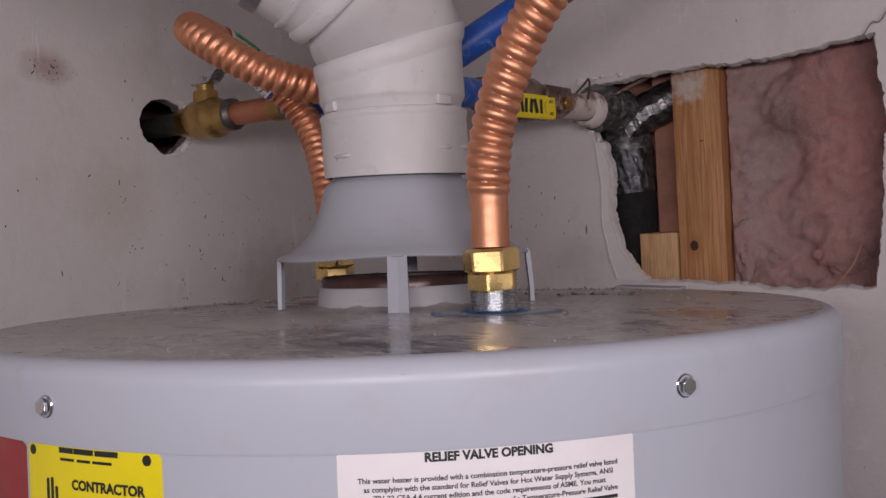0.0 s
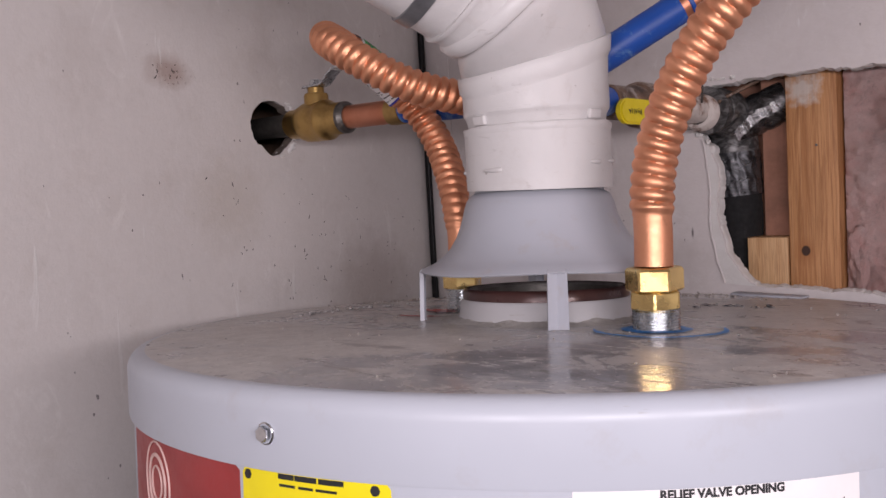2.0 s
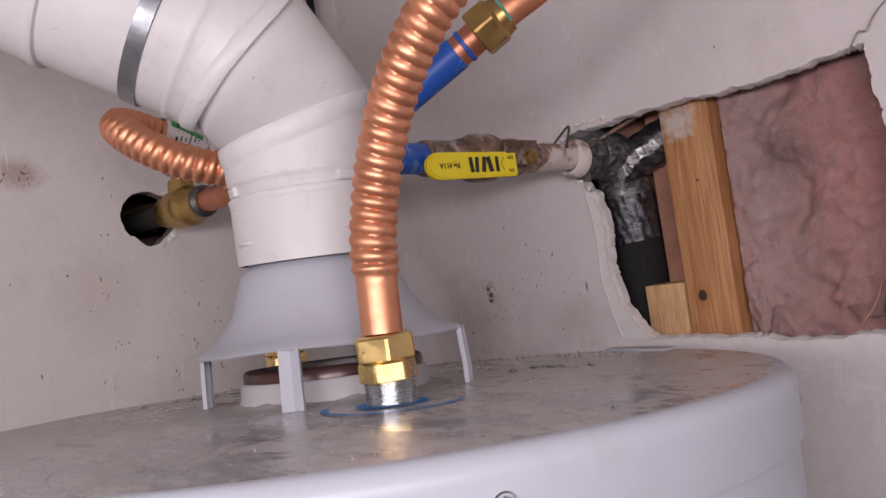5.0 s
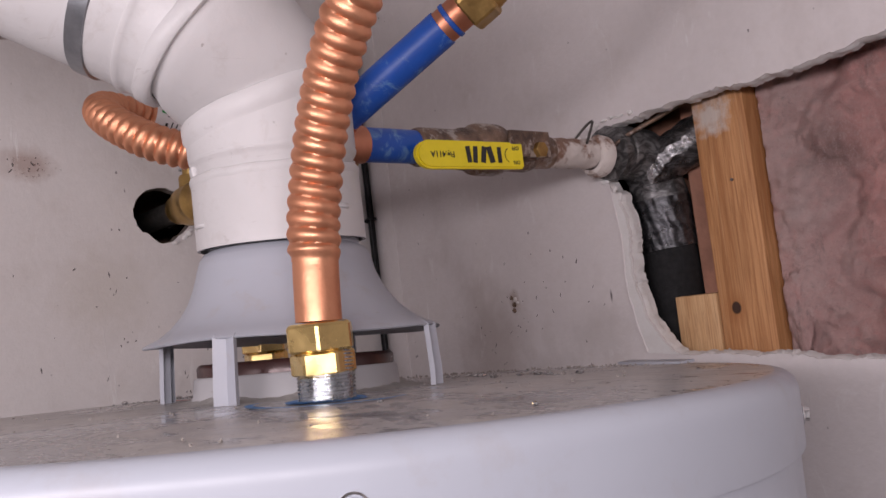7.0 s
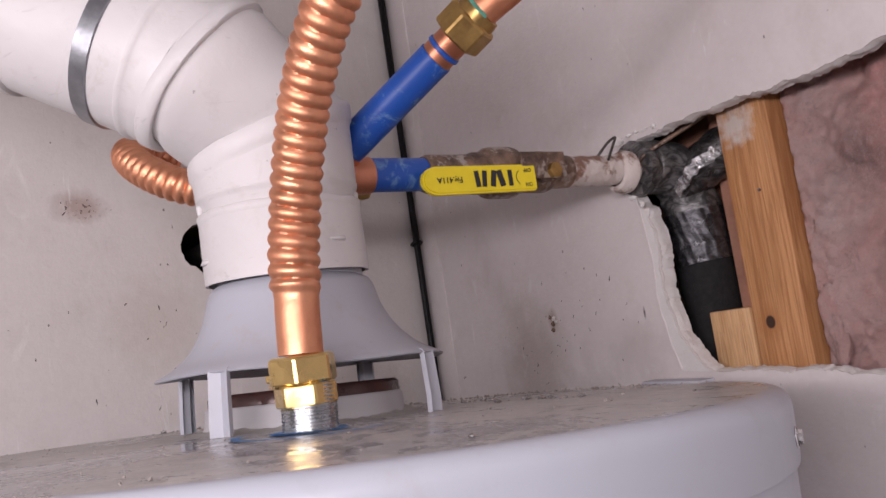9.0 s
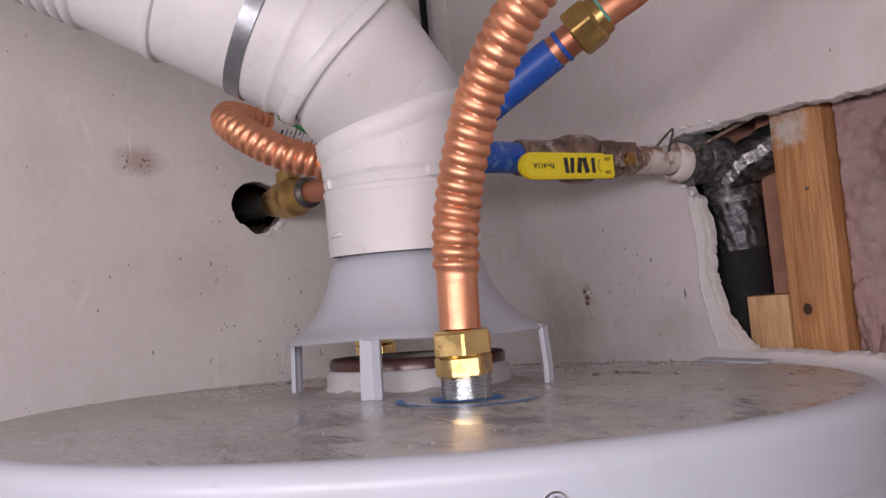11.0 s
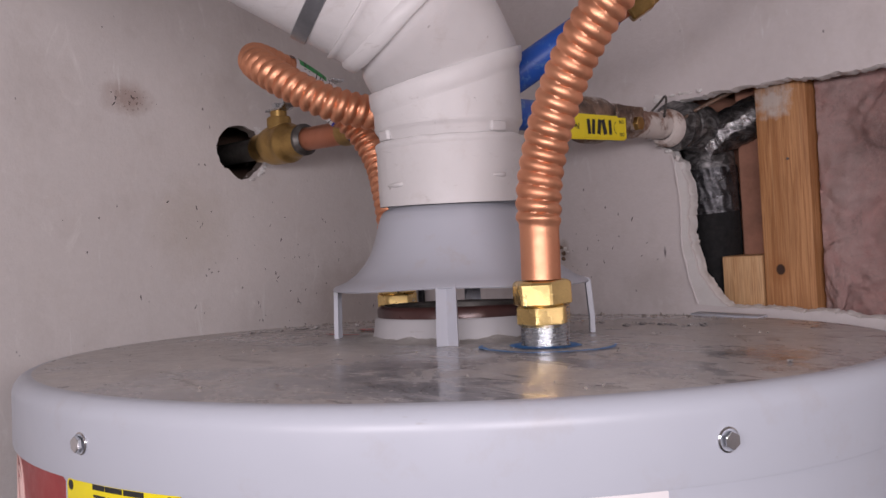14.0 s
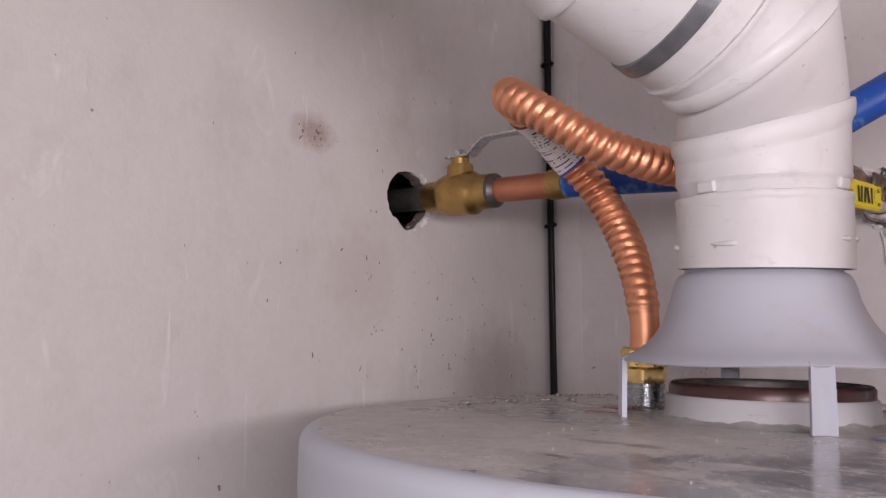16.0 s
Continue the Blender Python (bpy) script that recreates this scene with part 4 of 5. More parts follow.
# ---- vent pipe: collar, swivel elbow, straight run ----
vent = thing("vent_pipe", (CX, CY, 1.545), "white painted metal vent pipe with swivel elbow", "vent pipe")
RV = 0.0525
LIFT = Vector((CX, CY, 1.636))
RUN, D3 = Vector((-0.2589, 0.500, 1.6991)), Vector((-0.4547, -0.7404, 0.4951)).normalized()
MID = Vector((-0.163, -0.535, 0.829)).normalized()
UP = Vector((0, 0, 1))
CUT_A, CUT_B = (UP + MID).normalized(), (D3 + MID).normalized()
CUT_C = (D3 * 3 + CUT_B).normalized()
SWING = UP.rotation_difference(D3)


def ring(a, lean):
    """A point where a line along the pipe at angle a meets a seam, and the outward direction there."""
    out = Vector((math.cos(a), math.sin(a), 0))
    r = RV
    if lean == "foot":
        return Vector((CX, CY, 1.5960)) + out * r, out
    if lean == "A":
        p = LIFT + out * r
        return p - UP * ((p - LIFT).dot(CUT_A) / UP.dot(CUT_A)), out
    out = SWING @ out
    at, cut = {"B": (RUN - D3 * 0.0592, CUT_B), "C": (RUN - D3 * 0.0250, CUT_C), "end": (RUN + D3 * 0.45, D3)}[lean]
    p = at + out * r
    return p - D3 * ((p - at).dot(cut) / D3.dot(cut)), out


def gore(lean0, lean1, head=(), tail=(), gape=0.0, n=96):
    """One length of pipe between two seams; head and tail list (distance from the seam, rise) for its rolled ends; gape opens the first seam below."""
    bm = bmesh.new()
    grid = []
    for k in range(n):
        a = 2 * math.pi * k / n
        p0, o0 = ring(a, lean0)
        p1, o1 = ring(a, lean1)
        p0 = p0 + (p1 - p0).normalized() * gape * min(1.0, max(0.0, 1.5 * o0.dot(Vector((0.0, -0.55, -0.83)))))
        span = (p1 - p0).length
        stops = [(h / span, q) for h, q in head] + [(f, 0.0) for f in (0.35, 0.5, 0.65)] + [(1 - h / span, q) for h, q in tail]
        col = []
        for f, q in stops:
            p, o = p0.lerp(p1, f), o0.lerp(o1, f).normalized()
            dent = 0.0009 * noise.noise(p * 24) + (0.0006 * noise.noise(p * 80) if q > 0 else 0.0)
            col.append(bm.verts.new(p + o * (q + dent)))
        grid.append(col)
    for k in range(n):
        p, q = grid[k], grid[(k + 1) % n]
        for h in range(len(p) - 1):
            bm.faces.new((p[h], q[h], q[h + 1], p[h + 1]))
    return bm


collar = lathe([(RV - 0.0018, 1.5445), (RV, 1.5445), (RV + 0.0002, 1.550), (RV, 1.580), (RV - 0.0006, 1.5838), (RV - 0.0040, 1.5846)], (CX, CY, 0), n=96)
for v in collar.verts:
    if v.co.z < 1.56:
        v.co.z -= 0.0034 + 0.0015 * Vector((v.co.x - CX, v.co.y - CY)).dot(Vector((0.8, 0.2))) / RV
part("collar", collar, M_VENT, vent)


def crimp():
    """The uneven rolled ridge where the elbow is pressed into its collar."""
    bm = bmesh.new()
    n, rows = 160, []
    for i in range(n):
        a = 2 * math.pi * i / n
        w = 0.0012 * noise.noise(Vector((math.cos(a) * 4, math.sin(a) * 4, 2)))
        col = []
        for h, q in ((-0.0062, -0.0006), (-0.0040, 0.0004), (-0.0006, 0.0007), (0.0003, 0.0002), (0.0005, -0.0042), (0.0014, -0.0034), (0.0058, -0.0026), (0.0076, -0.0016), (0.0092, -0.0004), (0.0112, 0.0002), (0.0150, -0.0008)):
            r = RV + q + 0.0005 * noise.noise(Vector((math.cos(a) * 5, math.sin(a) * 5, h * 120))) + 0.0002 * noise.noise(Vector((math.cos(a) * 17, math.sin(a) * 17, h * 200)))
            col.append(bm.verts.new((CX + r * math.cos(a), CY + r * math.sin(a), 1.5857 + h + w * (1.0 if h < 0.004 else 0.4))))
        rows.append(col)
    for i in range(n):
        p, q = rows[i], rows[(i + 1) % n]
        for h in range(10):
            bm.faces.new((p[h], q[h], q[h + 1], p[h + 1]))
    return bm


part("crimped_ridge", crimp(), M_VENT, vent, "uneven crimped groove", smooth=60)
part("elbow_gore", gore("foot", "A", ((-0.001, -0.0006), (0.004, 0.0)), ((0.0150, 0.0), (0.0125, 0.0006), (0.0105, 0.0019), (0.0040, 0.0024), (0.0006, 0.0024), (-0.0004, 0.0016), (-0.0004, -0.003))), M_VENT, vent, smooth=50)
part("elbow_gore", gore("A", "B", ((-0.006, -0.0012), (0.001, -0.0010), (0.004, -0.0004)), ((0.005, -0.0004), (0.0015, -0.0016), (-0.006, -0.0034))), M_VENT, vent, smooth=50)
part("elbow_gore", gore("B", "C", ((0.0008, -0.003), (0.0004, 0.0014), (0.0012, 0.0024), (0.0050, 0.0026), (0.0098, 0.0022), (0.0112, 0.0004), (0.0124, -0.0004)), ((0.0050, 0.0), (0.0036, 0.0009), (0.0012, 0.0019), (0.0, 0.0017), (-0.0004, -0.0020)), 0.0026), M_VENT, vent, smooth=50)
part("straight_run", gore("C", "end", ((-0.004, -0.0012), (0.0006, -0.0009), (0.003, -0.0002))), M_VENT, vent, smooth=50)


def around(s, prof, n=80):
    """A turned band round the straight run, s metres beyond the foil band."""
    return lathe([(r, h) for r, h in prof], RUN + D3 * s, D3, n)


part("foil_band", around(0.0, [(RV - 0.0006, -0.0056), (RV + 0.0013, -0.0050), (RV + 0.0013, 0.0050), (RV - 0.0006, 0.0056)]), M_BAND, vent, "dark foil tape band")
part("slip_joint", around(0.0575, [(RV - 0.0006, -0.0060), (RV - 0.0014, -0.0030), (RV + 0.0022, -0.0012), (RV + 0.0030, 0.0012), (RV + 0.0026, 0.0040), (RV + 0.0012, 0.0068), (RV + 0.0012, 0.40)]), M_VENT, vent, "overlapping slip joint")
for k in range(14):
    part("rib", around(0.112 + 0.0095 * k, [(RV + 0.001, -0.0042), (RV + 0.0038, -0.0022), (RV + 0.0044, 0.0), (RV + 0.0038, 0.0022), (RV + 0.001, 0.0042)], 48), M_VENT, vent)


def dimple(angle, z, long):
    """A short pressed lance in the collar."""
    a = radians(angle)
    out = Vector((math.cos(a), math.sin(a), 0))
    side = Vector((-out.y, out.x, 0))
    c = Vector((CX, CY, z)) + out * (RV - 0.0010)
    pts = [c + side * u + out * w for u, w in ((-long, -0.001), (-long * 0.8, 0.001), (0, 0.0016), (long * 0.8, 0.001), (long, -0.001))]
    return part("pressed_lance", tube(spline(pts, 0.001), lambda s, q: 0.0004 + 0.0013 * min(1.0, s / (1.4 * long)), 12), M_VENT, vent)


for angle, z, long in ((-96, 1.5555, 0.008), (-11, 1.5575, 0.005), (-150, 1.5555, 0.005), (15, 1.558, 0.006)):
    dimple(angle, z, long)
for angle in (-108, -7, 76, 165):
    a = radians(angle)
    m = Matrix.Translation((CX + (RV - 0.0018) * math.cos(a), CY + (RV - 0.0018) * math.sin(a), 1.5902)) @ Euler((0, 0.12, a)).to_matrix().to_4x4()
    part("crimp_tab", block((-0.0020, -0.0065, -0.0034), (0.0016, 0.0065, 0.0034), 0.0014, m, 3), M_VENT, vent, "bent crimp tab")

# ---- flexible copper connectors ----
PITCH = 0.0078


def bellows(lo, hi, smooth0, smooth1, total, pitch=PITCH, slack=0.0):
    """Radius of a corrugated tube with plain ends; the first slack metres are drawn flatter."""
    def r(s, a):
        k = min(1, max(0, (s - smooth0) / 0.006), max(0, (total - smooth1 - s) / 0.006))
        w = 0.5 + 0.5 * math.sin(2 * math.pi * (s / pitch + a / (2 * math.pi)))
        deep = (hi - lo) * (0.55 + 0.45 * min(1, max(0, (s - slack) / 0.03)))
        return lo + k * (deep * w ** 0.42 + 0.0002)
    return r


def arc_length(points):
    return sum((b - a).length for a, b in zip(points, points[1:]))


near = thing("flex_connector", NEAR + Vector((0, 0, 0.02)), "corrugated copper water connector with brass nuts", "water connector", "water connectors")
N_END, J_UP = Vector((-0.149, 0.688, 1.6845)), Vector((-0.254, 0.629, 1.618))
UPWAY = (N_END - J_UP).normalized()
npath = spline([NEAR + Vector((0, 0, 0.040)), NEAR + Vector((0, 0.001, 0.06)), (-0.139, 0.542, 1.52), (-0.1385, 0.543, 1.54), (-0.1355, 0.545, 1.56), (-0.129, 0.546, 1.58),
                (-0.120, 0.547, 1.60), (-0.108, 0.548, 1.62), (-0.090, 0.550, 1.642), (-0.070, 0.556, 1.663), (-0.046, 0.575, 1.688), (-0.032, 0.61, 1.712),
                (-0.035, 0.645, 1.724), (-0.062, 0.672, 1.722), N_END + UPWAY * 0.052, N_END + UPWAY * 0.012], 0.0010)
part("tube", tube(npath, bellows(0.0117, 0.0136, 0.030, 0.055, arc_length(npath)), 32), M_COPPER, near)
nut = part("nut", hexnut(0.0178, 0.0, 0.0145, NEAR + Vector((0, 0, 0.0252)), (0, 0, 1), 24), M_BRASS, near, "bright brass hex nut", smooth=14)
part("nut_skirt", hexnut(0.0164, 0.0, 0.0116, NEAR + Vector((0, 0, 0.0140)), (0, 0, 1), 54), M_BRASS, nut, smooth=14)
part("nut", hexnut(0.0182, -0.012, 0.007, N_END, UPWAY, 8), M_BRASS_OLD, near, "dull brass hex nut with green crust", smooth=14)
part("nut_collar", lathe([(0.0118, 0.006), (0.0150, 0.006), (0.0140, 0.013), (0.0118, 0.0135)], N_END, UPWAY, 30), M_BRASS_OLD, near)
part("verdigris_ring", lathe([(0.0135, 0.0122), (0.0144, 0.0126), (0.0132, 0.0142), (0.0116, 0.0146)], N_END, UPWAY, 30, 30, 230), M_VERDIGRIS, near, "green copper crust")

far = thing("flex_connector", FAR + Vector((0, 0, 0.02)), "looped corrugated copper water connector with paper sleeve", "water connector", "water connectors")
fpoints = [FAR + Vector((0, 0, 0.040)), FAR + Vector((0, 0.001, 0.06)), (-0.350, 0.620, 1.532), (-0.362, 0.629, 1.558), (-0.379, 0.638, 1.585), (-0.396, 0.636, 1.612),
           (-0.411, 0.620, 1.637), (-0.416, 0.594, 1.656), (-0.415, 0.562, 1.668), (-0.406, 0.537, 1.670), (-0.388, 0.527, 1.661), (-0.362, 0.531, 1.644),
           (-0.336, 0.549, 1.626), (-0.316, 0.580, 1.616), (-0.304, 0.622, 1.614), (-0.290, 0.665, 1.615)]
fpath = spline(fpoints, 0.0010)
part("tube", tube(fpath, bellows(0.0108, 0.0133, 0.026, 0.020, arc_length(fpath), 0.0076, 0.05), 32), M_COPPER, far)
fnut = part("nut", hexnut(0.0178, 0.0, 0.0140, FAR + Vector((0, 0, 0.0285)), (0, 0, 1), 20), M_BRASS, far, "bright brass hex nut", smooth=14)
part("nut_skirt", hexnut(0.0164, 0.0, 0.0116, FAR + Vector((0, 0, 0.0172)), (0, 0, 1), 50), M_BRASS, fnut, smooth=14)
part("nut", hexnut(0.0178, -0.010, 0.008, (-0.290, 0.668, 1.617), (0.3, 0.95, 0), 8), M_BRASS_OLD, far, "dull brass hex nut", smooth=14)


def sleeve_span(z0, z1):
    return [p for p in fpath[:int(len(fpath) * 0.55)] if z0 <= p.z <= z1]


paper = part("paper_sleeve", tube(sleeve_span(1.6300, 1.6655)[:: 2], 0.0146, 28, caps=False), M_PAPER, far, "white printed paper sleeve")
part("sleeve_edge", tube(sleeve_span(1.6300, 1.6325), 0.0148, 28, caps=False), plain("blue_ink", (0.06, 0.05, 0.38), 0.5), paper)
band = tube(sleeve_span(1.6510, 1.6640), 0.01478, 28, caps=False)
bmesh.ops.recalc_face_normals(band, faces=band.faces)
bmesh.ops.delete(band, geom=[f for f in band.faces if f.normal.z < 0.3], context="FACES")
part("sleeve_band", band, M_GREEN, paper)
for k in range(17):
    seg = sleeve_span(1.6340 + 0.0017 * k, 1.6350 + 0.0017 * k)
    if len(seg) > 1:
        part("print_line", tube(seg, lambda s, a: 0.01480 if noise.noise(Vector((a * 11, k * 3.3, 0))) + 0.5 * noise.noise(Vector((a * 2, k * 1.7, 5))) > -0.08 else 0.0140, 72, caps=False), M_INK, paper)

# ---- hot line: ball valve at the round hole, copper and blue pipe ----
HV = Vector((-0.556, 0.664, 1.623))
hot = thing("ball_valve", HV, "aged brass ball valve with steel lever on copper pipe", "valve", "shut-off valves")
X = (1, 0, 0)
part("body", lathe([(0.0, -0.040), (0.0135, -0.040), (0.0150, -0.037), (0.0150, -0.024), (0.0175, -0.021), (0.0200, -0.013), (0.0205, 0.0), (0.0200, 0.010), (0.0205, 0.011),
                    (0.0205, 0.016), (0.0180, 0.020), (0.0160, 0.026), (0.0158, 0.037), (0.0140, 0.040), (0.0, 0.040)], HV, X, 40), M_BRASS_OLD, hot)
part("bonnet", lathe([(0.0125, 0.010), (0.0125, 0.026), (0.0115, 0.028), (0.0085, 0.0285), (0.0085, 0.034), (0.0, 0.034)], HV, n=28), M_BRASS_OLD, hot)


lever = part("lever", strip(spline([HV + Vector(p) for p in ((-0.013, 0, 0.0355), (0, 0, 0.0355), (0.014, 0, 0.0365), (0.026, 0, 0.046), (0.040, 0, 0.050), (0.100, 0, 0.050))], 0.004), 0.015, 0.0024, (0, 1, 0)), M_ZINC, hot, "bent steel lever")
part("lever_nut", hexnut(0.0062, 0.0, 0.0055, HV + Vector((0, 0, 0.0368)), (0, 0, 1)), M_ZINC, lever, smooth=14)
hotpipe = thing("hot_water_pipe", HV, "short copper pipe running from the wall into blue sleeve", "pipe")
part("stub", tube(line(HV + Vector((-0.20, 0, 0.001)), HV + Vector((-0.038, 0, 0))), 0.0118, 24), M_SOLDER, hotpipe)
part("copper_run", tube(line(HV + Vector((0.038, 0, 0)), HV + Vector((0.106, -0.001, -0.001))), 0.0114, 28), M_COPPER_OLD, hotpipe)
part("solder_joint", lathe([(0.0114, 0.036), (0.0160, 0.0385), (0.0158, 0.042), (0.0120, 0.046)], HV, X, 30), M_SOLDER, hotpipe)
part("coupling", lathe([(0.0114, 0.101), (0.0128, 0.102), (0.0133, 0.108), (0.0130, 0.118), (0.0114, 0.119)], HV + Vector((0, -0.001, -0.001)), X, 30), M_BRASS_OLD, hotpipe, "grimy soldered coupling")
part("blue_run", tube(line(HV + Vector((0.118, -0.001, -0.001)), (-0.300, 0.668, 1.617)), 0.0122, 28), M_BLUE, hotpipe, "blue plastic-sleeved pipe")

# ---- cold line: yellow-levered valve, blue pipe up to the near connector ----
PX, PZ = -0.250, 1.6105
cold = thing("cold_water_pipe", (PX, 0.93, PZ), "blue sleeved copper pipe elbowing from the torn wall", "pipe")
Y = (0, 1, 0)
part("scaled_stub", tube(line((PX, 0.838, PZ), (PX - 0.001, 0.945, PZ + 0.001)), lambda s, a: 0.0128 + 0.0005 * math.sin(s * 400 + a * 2), 28), M_SCALE, cold, "white scaled pipe end")
part("escutcheon", lathe([(0.0130, -0.004), (0.0165, -0.003), (0.0190, 0.002), (0.0185, 0.009), (0.0130, 0.010)], (PX, 0.905, PZ - 0.001), (0.12, 1, -0.1), 32), M_SCALE, cold, "white-smeared pipe collar")
part("wire_loop", tube(spline([(PX - 0.004, 0.885, PZ + 0.013), (PX + 0.004, 0.893, PZ + 0.024), (PX + 0.002, 0.905, PZ + 0.030), (PX + 0.006, 0.900, PZ + 0.026), (PX + 0.010, 0.89, PZ + 0.016), (PX + 0.012, 0.882, PZ + 0.006)], 0.002), 0.0012, 8), M_SOLDER, cold)
part("blue_run", tube(line((PX, 0.648, PZ), (PX, 0.716, PZ)), 0.0124, 28), M_BLUE, cold, "blue plastic sleeve")
part("copper_neck", tube(line((PX, 0.712, PZ), (PX, 0.775, PZ)), 0.0113, 28), M_BRONZE, cold)
part("elbow", tube(spline([(PX, 0.656, PZ), (PX, 0.643, PZ), J_UP + Vector((0.002, 0.004, 0)), J_UP + UPWAY * 0.012, J_UP + UPWAY * 0.022], 0.002), lambda s, a: 0.0133, 28), M_COPPER_OLD, cold, "tarnished copper elbow")
part("blue_run", tube(line(J_UP + UPWAY * 0.020, J_UP + UPWAY * 0.108), 0.0124, 28), M_BLUE, cold, "blue plastic sleeve")
part("copper_neck", tube(line(J_UP + UPWAY * 0.100, N_END - UPWAY * 0.010), 0.0115, 28), M_COPPER_OLD, cold)
part("sleeve_ring", lathe([(0.0116, 0.1135), (0.0125, 0.114), (0.0125, 0.1165), (0.0116, 0.117)], J_UP, UPWAY, 28), M_BLUE, cold)

CV = Vector((PX, 0.807, PZ))
valve = thing("ball_valve", CV, "grimy bronze ball valve with yellow vinyl lever", "valve", "shut-off valves")
part("body", lathe([(0.0, -0.105), (0.0132, -0.105), (0.0146, -0.101), (0.0148, -0.064), (0.0164, -0.060), (0.0168, -0.050), (0.0198, -0.047), (0.0206, -0.043), (0.0206, -0.026), (0.0198, -0.022),
                    (0.0172, -0.019), (0.0166, -0.010), (0.0172, 0.008), (0.0160, 0.013), (0.0140, 0.016), (0.0136, 0.036), (0.0, 0.037)], CV, Y, 40), M_BRONZE, valve)
part("bonnet", lathe([(0.0120, 0.010), (0.0120, 0.019), (0.0080, 0.0195), (0.0080, 0.0235), (0.0, 0.0235)], CV, X, 28), M_BRONZE, valve)
XLV = PX + 0.0245
lev = part("lever", strip([CV + Vector(p) for p in ((0.0245, 0.014, 0), (0.0245, 0.0, 0), (0.0245, -0.016, 0), (0.0245, -0.03, 0))], 0.021, 0.0026, (0, 0, 1)), M_BRONZE, valve, "grimy steel lever end")
part("lever_nut", hexnut(0.0066, 0.0, 0.005, (XLV + 0.001, 0.807, 1.6055), (1, 0, 0)), M_BRASS_OLD, lev, smooth=14)
GY0, GY1, GH = 0.688, 0.788, 0.0108
outline = [(GY1, -GH * 0.95), (GY1, GH * 0.95)] + [(GY0 + 0.013 - 0.013 * math.sin(a), GH * 0.98 * math.cos(a)) for a in np.linspace(0, math.pi, 14)]
LZ, XG = 1.6005, XLV + 0.0028
gb = plate(outline, [], 0.0062, lambda y, z: (XG + (y - 0.788) * 0.06, y, LZ + z + (y - 0.788) * 0.0), (-1, 0, 0))
bmesh.ops.bevel(gb, geom=[e for e in gb.edges if len(e.link_faces) == 2 and e.calc_face_angle(0) > 0.9], offset=0.0014, segments=2, affect="EDGES")
grip = part("grip", gb, M_YELLOW, valve, "yellow vinyl lever grip", smooth=50)


def grip_face(y0, z0):
    """Print on the grip, upside down."""
    return lambda u, w: Vector((XG + (y0 - u - 0.788) * 0.06 + 0.0004, y0 - u, LZ + z0 - w))


letters("OFF", 0.0042, grip_face(0.7795, 0.0055), M_INK, grip)
letters("ON", 0.0042, grip_face(0.7795, -0.0055), M_INK, grip)
letters("Fig.411A", 0.0062, grip_face(0.710, 0.0), M_INK, grip)


def flat_bar(y0, z0, y1, z1, w, name="logo_bar"):
    place = grip_face(0, 0)
    a, b = Vector((-y0, -z0, 0)), Vector((-y1, -z1, 0))
    side = Vector((-(b - a).y, (b - a).x, 0)).normalized() * w / 2
    bm = bmesh.new()
    bm.faces.new([bm.verts.new(place(p.x, p.y)) for p in (a - side, b - side, b + side, a + side)])
    return part(name, bm, M_INK, grip)


for y0, z0, y1, z1, w in ((0.7630, -0.0055, 0.7630, 0.0055, 0.0034), (0.7560, -0.0055, 0.7530, 0.0055, 0.0044), (0.7490, 0.0055, 0.7465, -0.0055, 0.0040),
                          (0.7405, 0.0055, 0.7390, -0.0055, 0.0036), (0.7340, -0.0055, 0.7330, 0.0055, 0.0036)):
    flat_bar(y0, z0 * 1.12, y1, z1 * 1.12, w * 1.15)
for k in range(6):
    a, b = radians(-60 + 20 * k), radians(-40 + 20 * k)
    flat_bar(0.7745 - 0.006 * math.cos(a), 0.006 * math.sin(a), 0.7745 - 0.006 * math.cos(b), 0.006 * math.sin(b), 0.0006, "turn_arrow")

# ---- black cable in the corner ----
cable = thing("cable", (-0.624, 0.9195, 0), "thin black cable running up the wall corner", "cable")
part("strand", tube(spline([(-0.6245 + 0.0012 * math.sin(z * 5), 0.9200, z) for z in np.linspace(0.0, ZC, 40)], 0.01), 0.0042, 12), M_CABLE, cable)
part("strand", tube(spline([(-0.6205 + 0.0014 * math.sin(z * 6 + 1), 0.9195 - 0.001 * math.sin(z * 9), z) for z in np.linspace(0.0, ZC, 40)], 0.01), 0.0026, 10), M_CABLE, cable)
for z in (1.812, 1.612):
    part("cable_tie", tube(spline([(-0.6235 + 0.0062 * math.cos(a), 0.9195 + 0.0062 * math.sin(a), z + 0.0015 * math.cos(a)) for a in np.linspace(0, 2 * math.pi, 16)], 0.002), 0.0018, 8), M_CABLE, cable)

shim = thing("metal_shim", (-0.165, 0.833, 1.4315), "flat grey metal shim on the back rim of the tank", "shim")
part("plate", block((-0.035, -0.0065, -0.001), (0.035, 0.0065, 0.001), 0.0006, Matrix.Translation((-0.165, 0.838, top_z(-0.165, 0.838) + 0.0016)) @ Euler((0.03, 0, radians(-12))).to_matrix().to_4x4()), M_HOOD, shim)

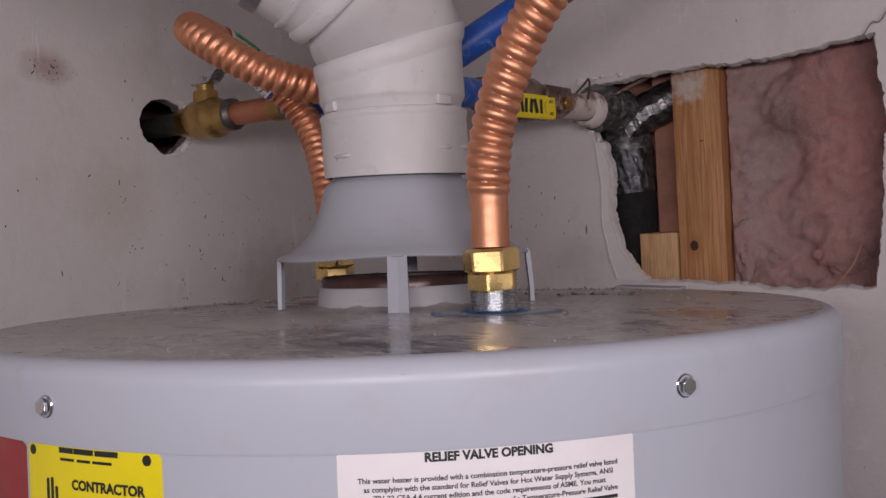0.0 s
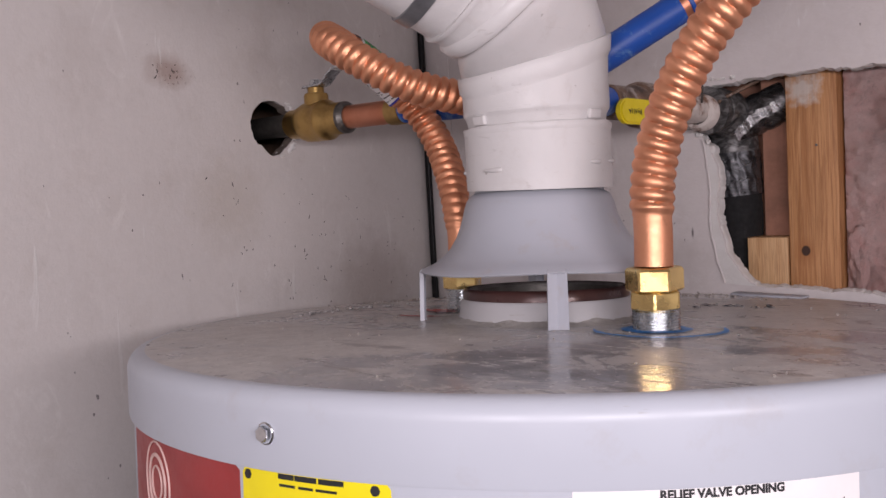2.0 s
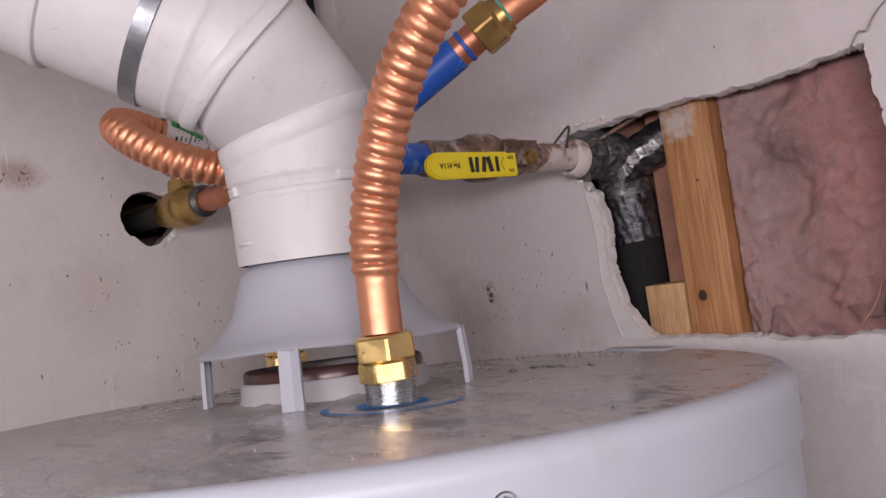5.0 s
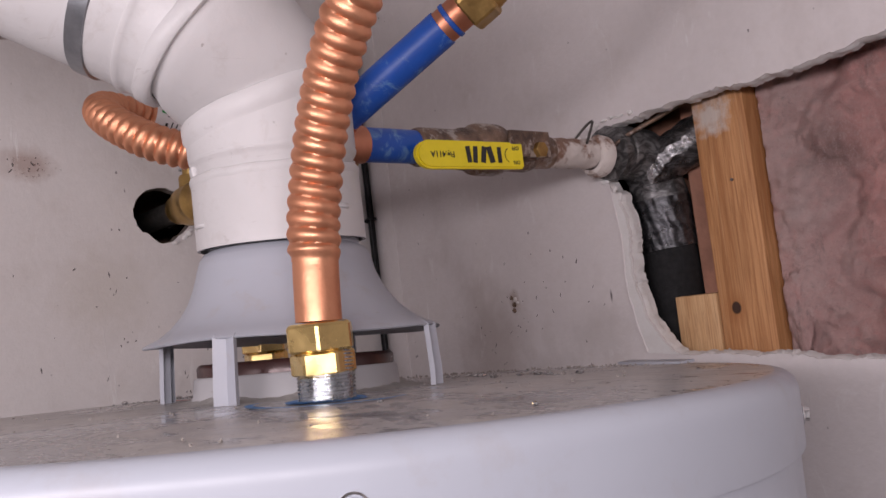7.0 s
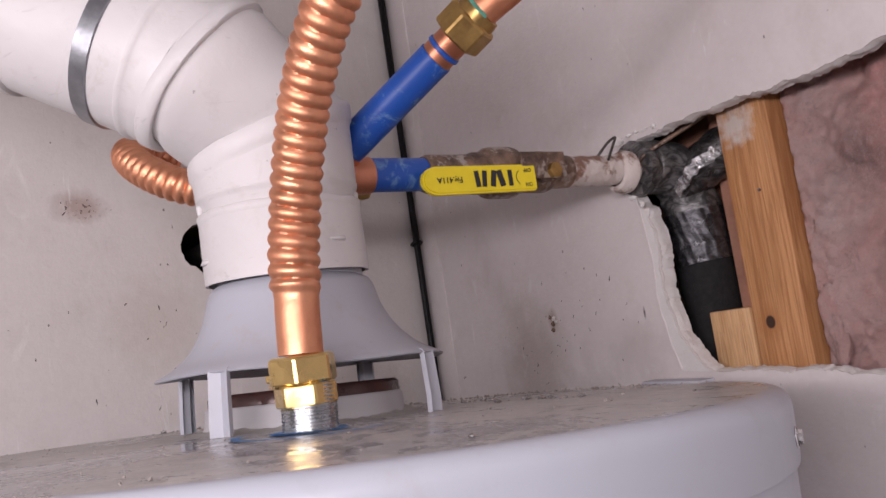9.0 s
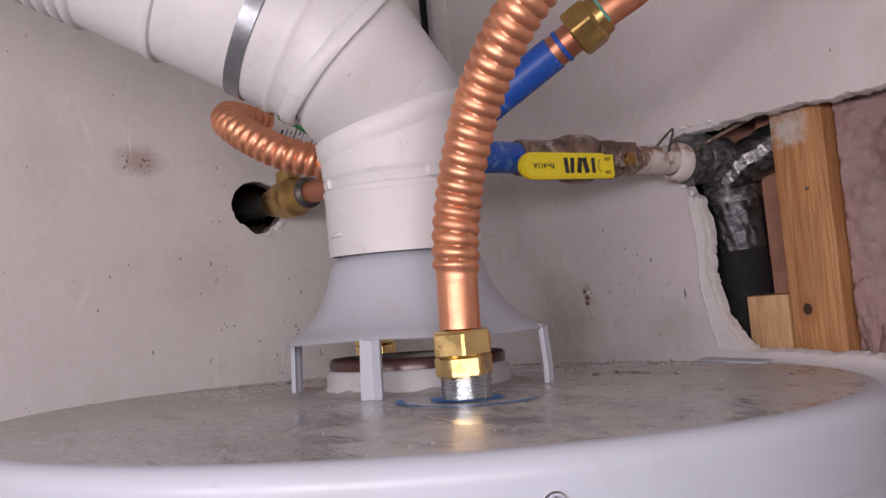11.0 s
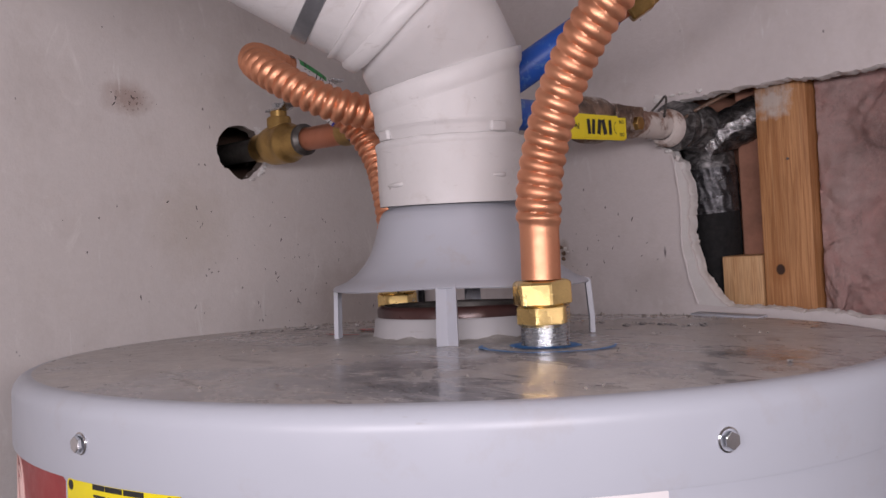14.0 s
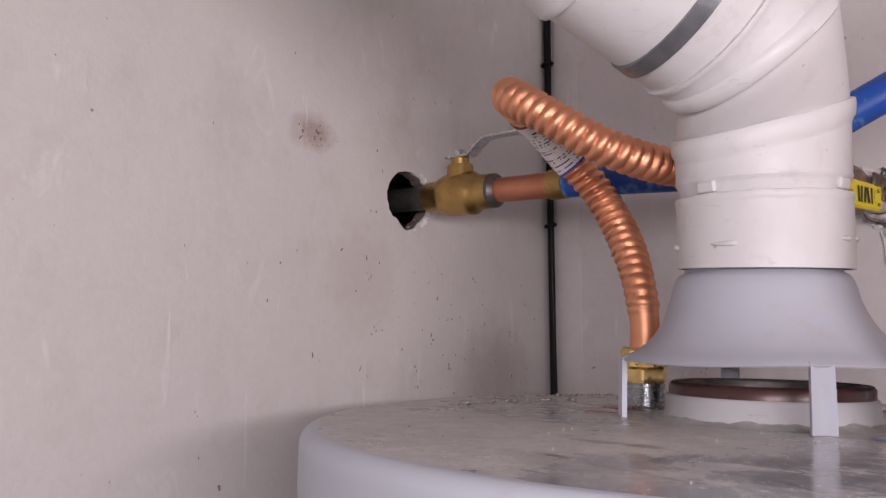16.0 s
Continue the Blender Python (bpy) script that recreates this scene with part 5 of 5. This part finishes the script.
# ---- crumbs and flakes swept to the back of the top ----
def crumbs():
    bm = bmesh.new()
    rng = random.Random(5)
    for k in range(420):
        if k < 230:
            a, r = radians(rng.gauss(rng.choice((118, 138, 150, 157)), 6)), rng.uniform(0.246, 0.276)
        elif k < 320:
            a, r = radians(rng.uniform(60, 120)), rng.uniform(0.22, 0.272)
        else:
            a, r = radians(rng.uniform(0, 360)), rng.uniform(0.075, 0.27)
        size = rng.uniform(0.0004, 0.0016) * (0.7 if k > 320 else 1.0)
        at = Vector((CX + r * math.cos(a), CY + r * math.sin(a), 0))
        at.z = top_z(at.x, at.y) + size * 0.4
        m = Matrix.Translation(at) @ Euler((rng.uniform(0, 3), rng.uniform(0, 3), rng.uniform(0, 6))).to_matrix().to_4x4() @ Matrix.Diagonal((size * rng.uniform(0.8, 1.8), size, size * 0.6, 1))
        vs = [bm.verts.new(m @ Vector(v)) for v in ((1, 0, 0), (-1, 0, 0), (0, 1, 0), (0, -1, 0), (0, 0, 1), (0, 0, -1))]
        for i, j in ((0, 2), (2, 1), (1, 3), (3, 0)):
            bm.faces.new((vs[i], vs[j], vs[4])), bm.faces.new((vs[j], vs[i], vs[5]))
    return bm


tagged(part("grit", crumbs(), M_CRUMB, smooth=0), "crumbs of plaster and metal chips on the tank top", "debris", kind="stuff")


def beads():
    bm = bmesh.new()
    rng = random.Random(9)
    for k in range(110):
        if k < 55:
            q = rng.random()
            x, y = -0.462 + 0.030 * q + rng.gauss(0, 0.006), 0.548 + 0.085 * q + rng.gauss(0, 0.006)
        elif k < 90:
            q = rng.random()
            x, y = -0.235 + 0.115 * q + rng.gauss(0, 0.008), 0.705 + rng.gauss(0, 0.008)
        else:
            a, r = rng.uniform(0, 2 * math.pi), rng.uniform(0.10, 0.26)
            x, y = CX + r * math.cos(a), CY + r * math.sin(a)
        size = (0.0007 + 0.0021 * rng.random() ** 2.4) * (0.6 if k >= 90 else 1.0)
        at = Vector((x, y, top_z(x, y) + size * 0.5))
        bmesh.ops.create_icosphere(bm, subdivisions=1, radius=size, matrix=Matrix.Translation(at) @ Matrix.Diagonal((rng.uniform(0.8, 1.9), 1, 0.6, 1)))
    return bm


tagged(part("solder_beads", beads(), M_CHROME), "shiny drops of spilt solder on the tank top", "debris", kind="stuff")


def flake(at, size, seed):
    """A crumb of torn plaster and paper clinging to the wall."""
    bm = bmesh.new()
    bmesh.ops.create_icosphere(bm, subdivisions=2, radius=1)
    for v in bm.verts:
        k = 1 + 0.7 * noise.noise(v.co * 1.9 + Vector((seed, 0, 0)))
        v.co = Vector(at) + Vector([c * k * q for c, q in zip(v.co, size)])
    return bm


rng = random.Random(3)
for k, (x, z) in enumerate(((-0.262, 1.640), (-0.252, 1.643), (-0.243, 1.644), (-0.272, 1.632), (-0.277, 1.614), (-0.272, 1.598), (-0.259, 1.588), (-0.250, 1.580), (-0.246, 1.572), (-0.281, 1.626), (-0.285, 1.634), (-0.268, 1.642), (-0.235, 1.643), (-0.222, 1.643), (-0.279, 1.604), (-0.264, 1.592))):
    part("plaster_flake", flake((x, YB - 0.001, z), (rng.uniform(0.002, 0.006), rng.uniform(0.001, 0.003), rng.uniform(0.001, 0.004)), k * 2.7), M_GYP, wall_back, "torn plaster and paper flake", smooth=30)
M_CHIP = plain("rusty_chip", (0.20, 0.13, 0.09), 0.8, 0, 0.5, 300, 0.001)
for k, (x, z, mat) in enumerate(((-0.4005, 1.4945, M_CHIP), (-0.3955, 1.4925, M_GYP), (-0.3975, 1.4875, M_CHIP), (-0.3925, 1.4895, M_GYP), (-0.398, 1.4815, M_CHIP))):
    part("wall_chip", flake((x, YB - 0.0006, z), (rng.uniform(0.0012, 0.0028), 0.0009, rng.uniform(0.001, 0.0026)), 40 + k * 3.1), mat, wall_back, "rusty chip in the paint", smooth=30)
for k in range(13):
    a = rng.uniform(-2.4, 1.2)
    y, z = 0.656 + 0.0345 * math.cos(a), 1.6235 + 0.0325 * math.sin(a)
    part("plaster_flake", flake((side_x(y) + 0.0008, y, z), (rng.uniform(0.0008, 0.002), rng.uniform(0.0015, 0.005), rng.uniform(0.001, 0.004)), 80 + k * 2.3), M_GYP, wall_left, "torn plaster and paper flake", smooth=30)
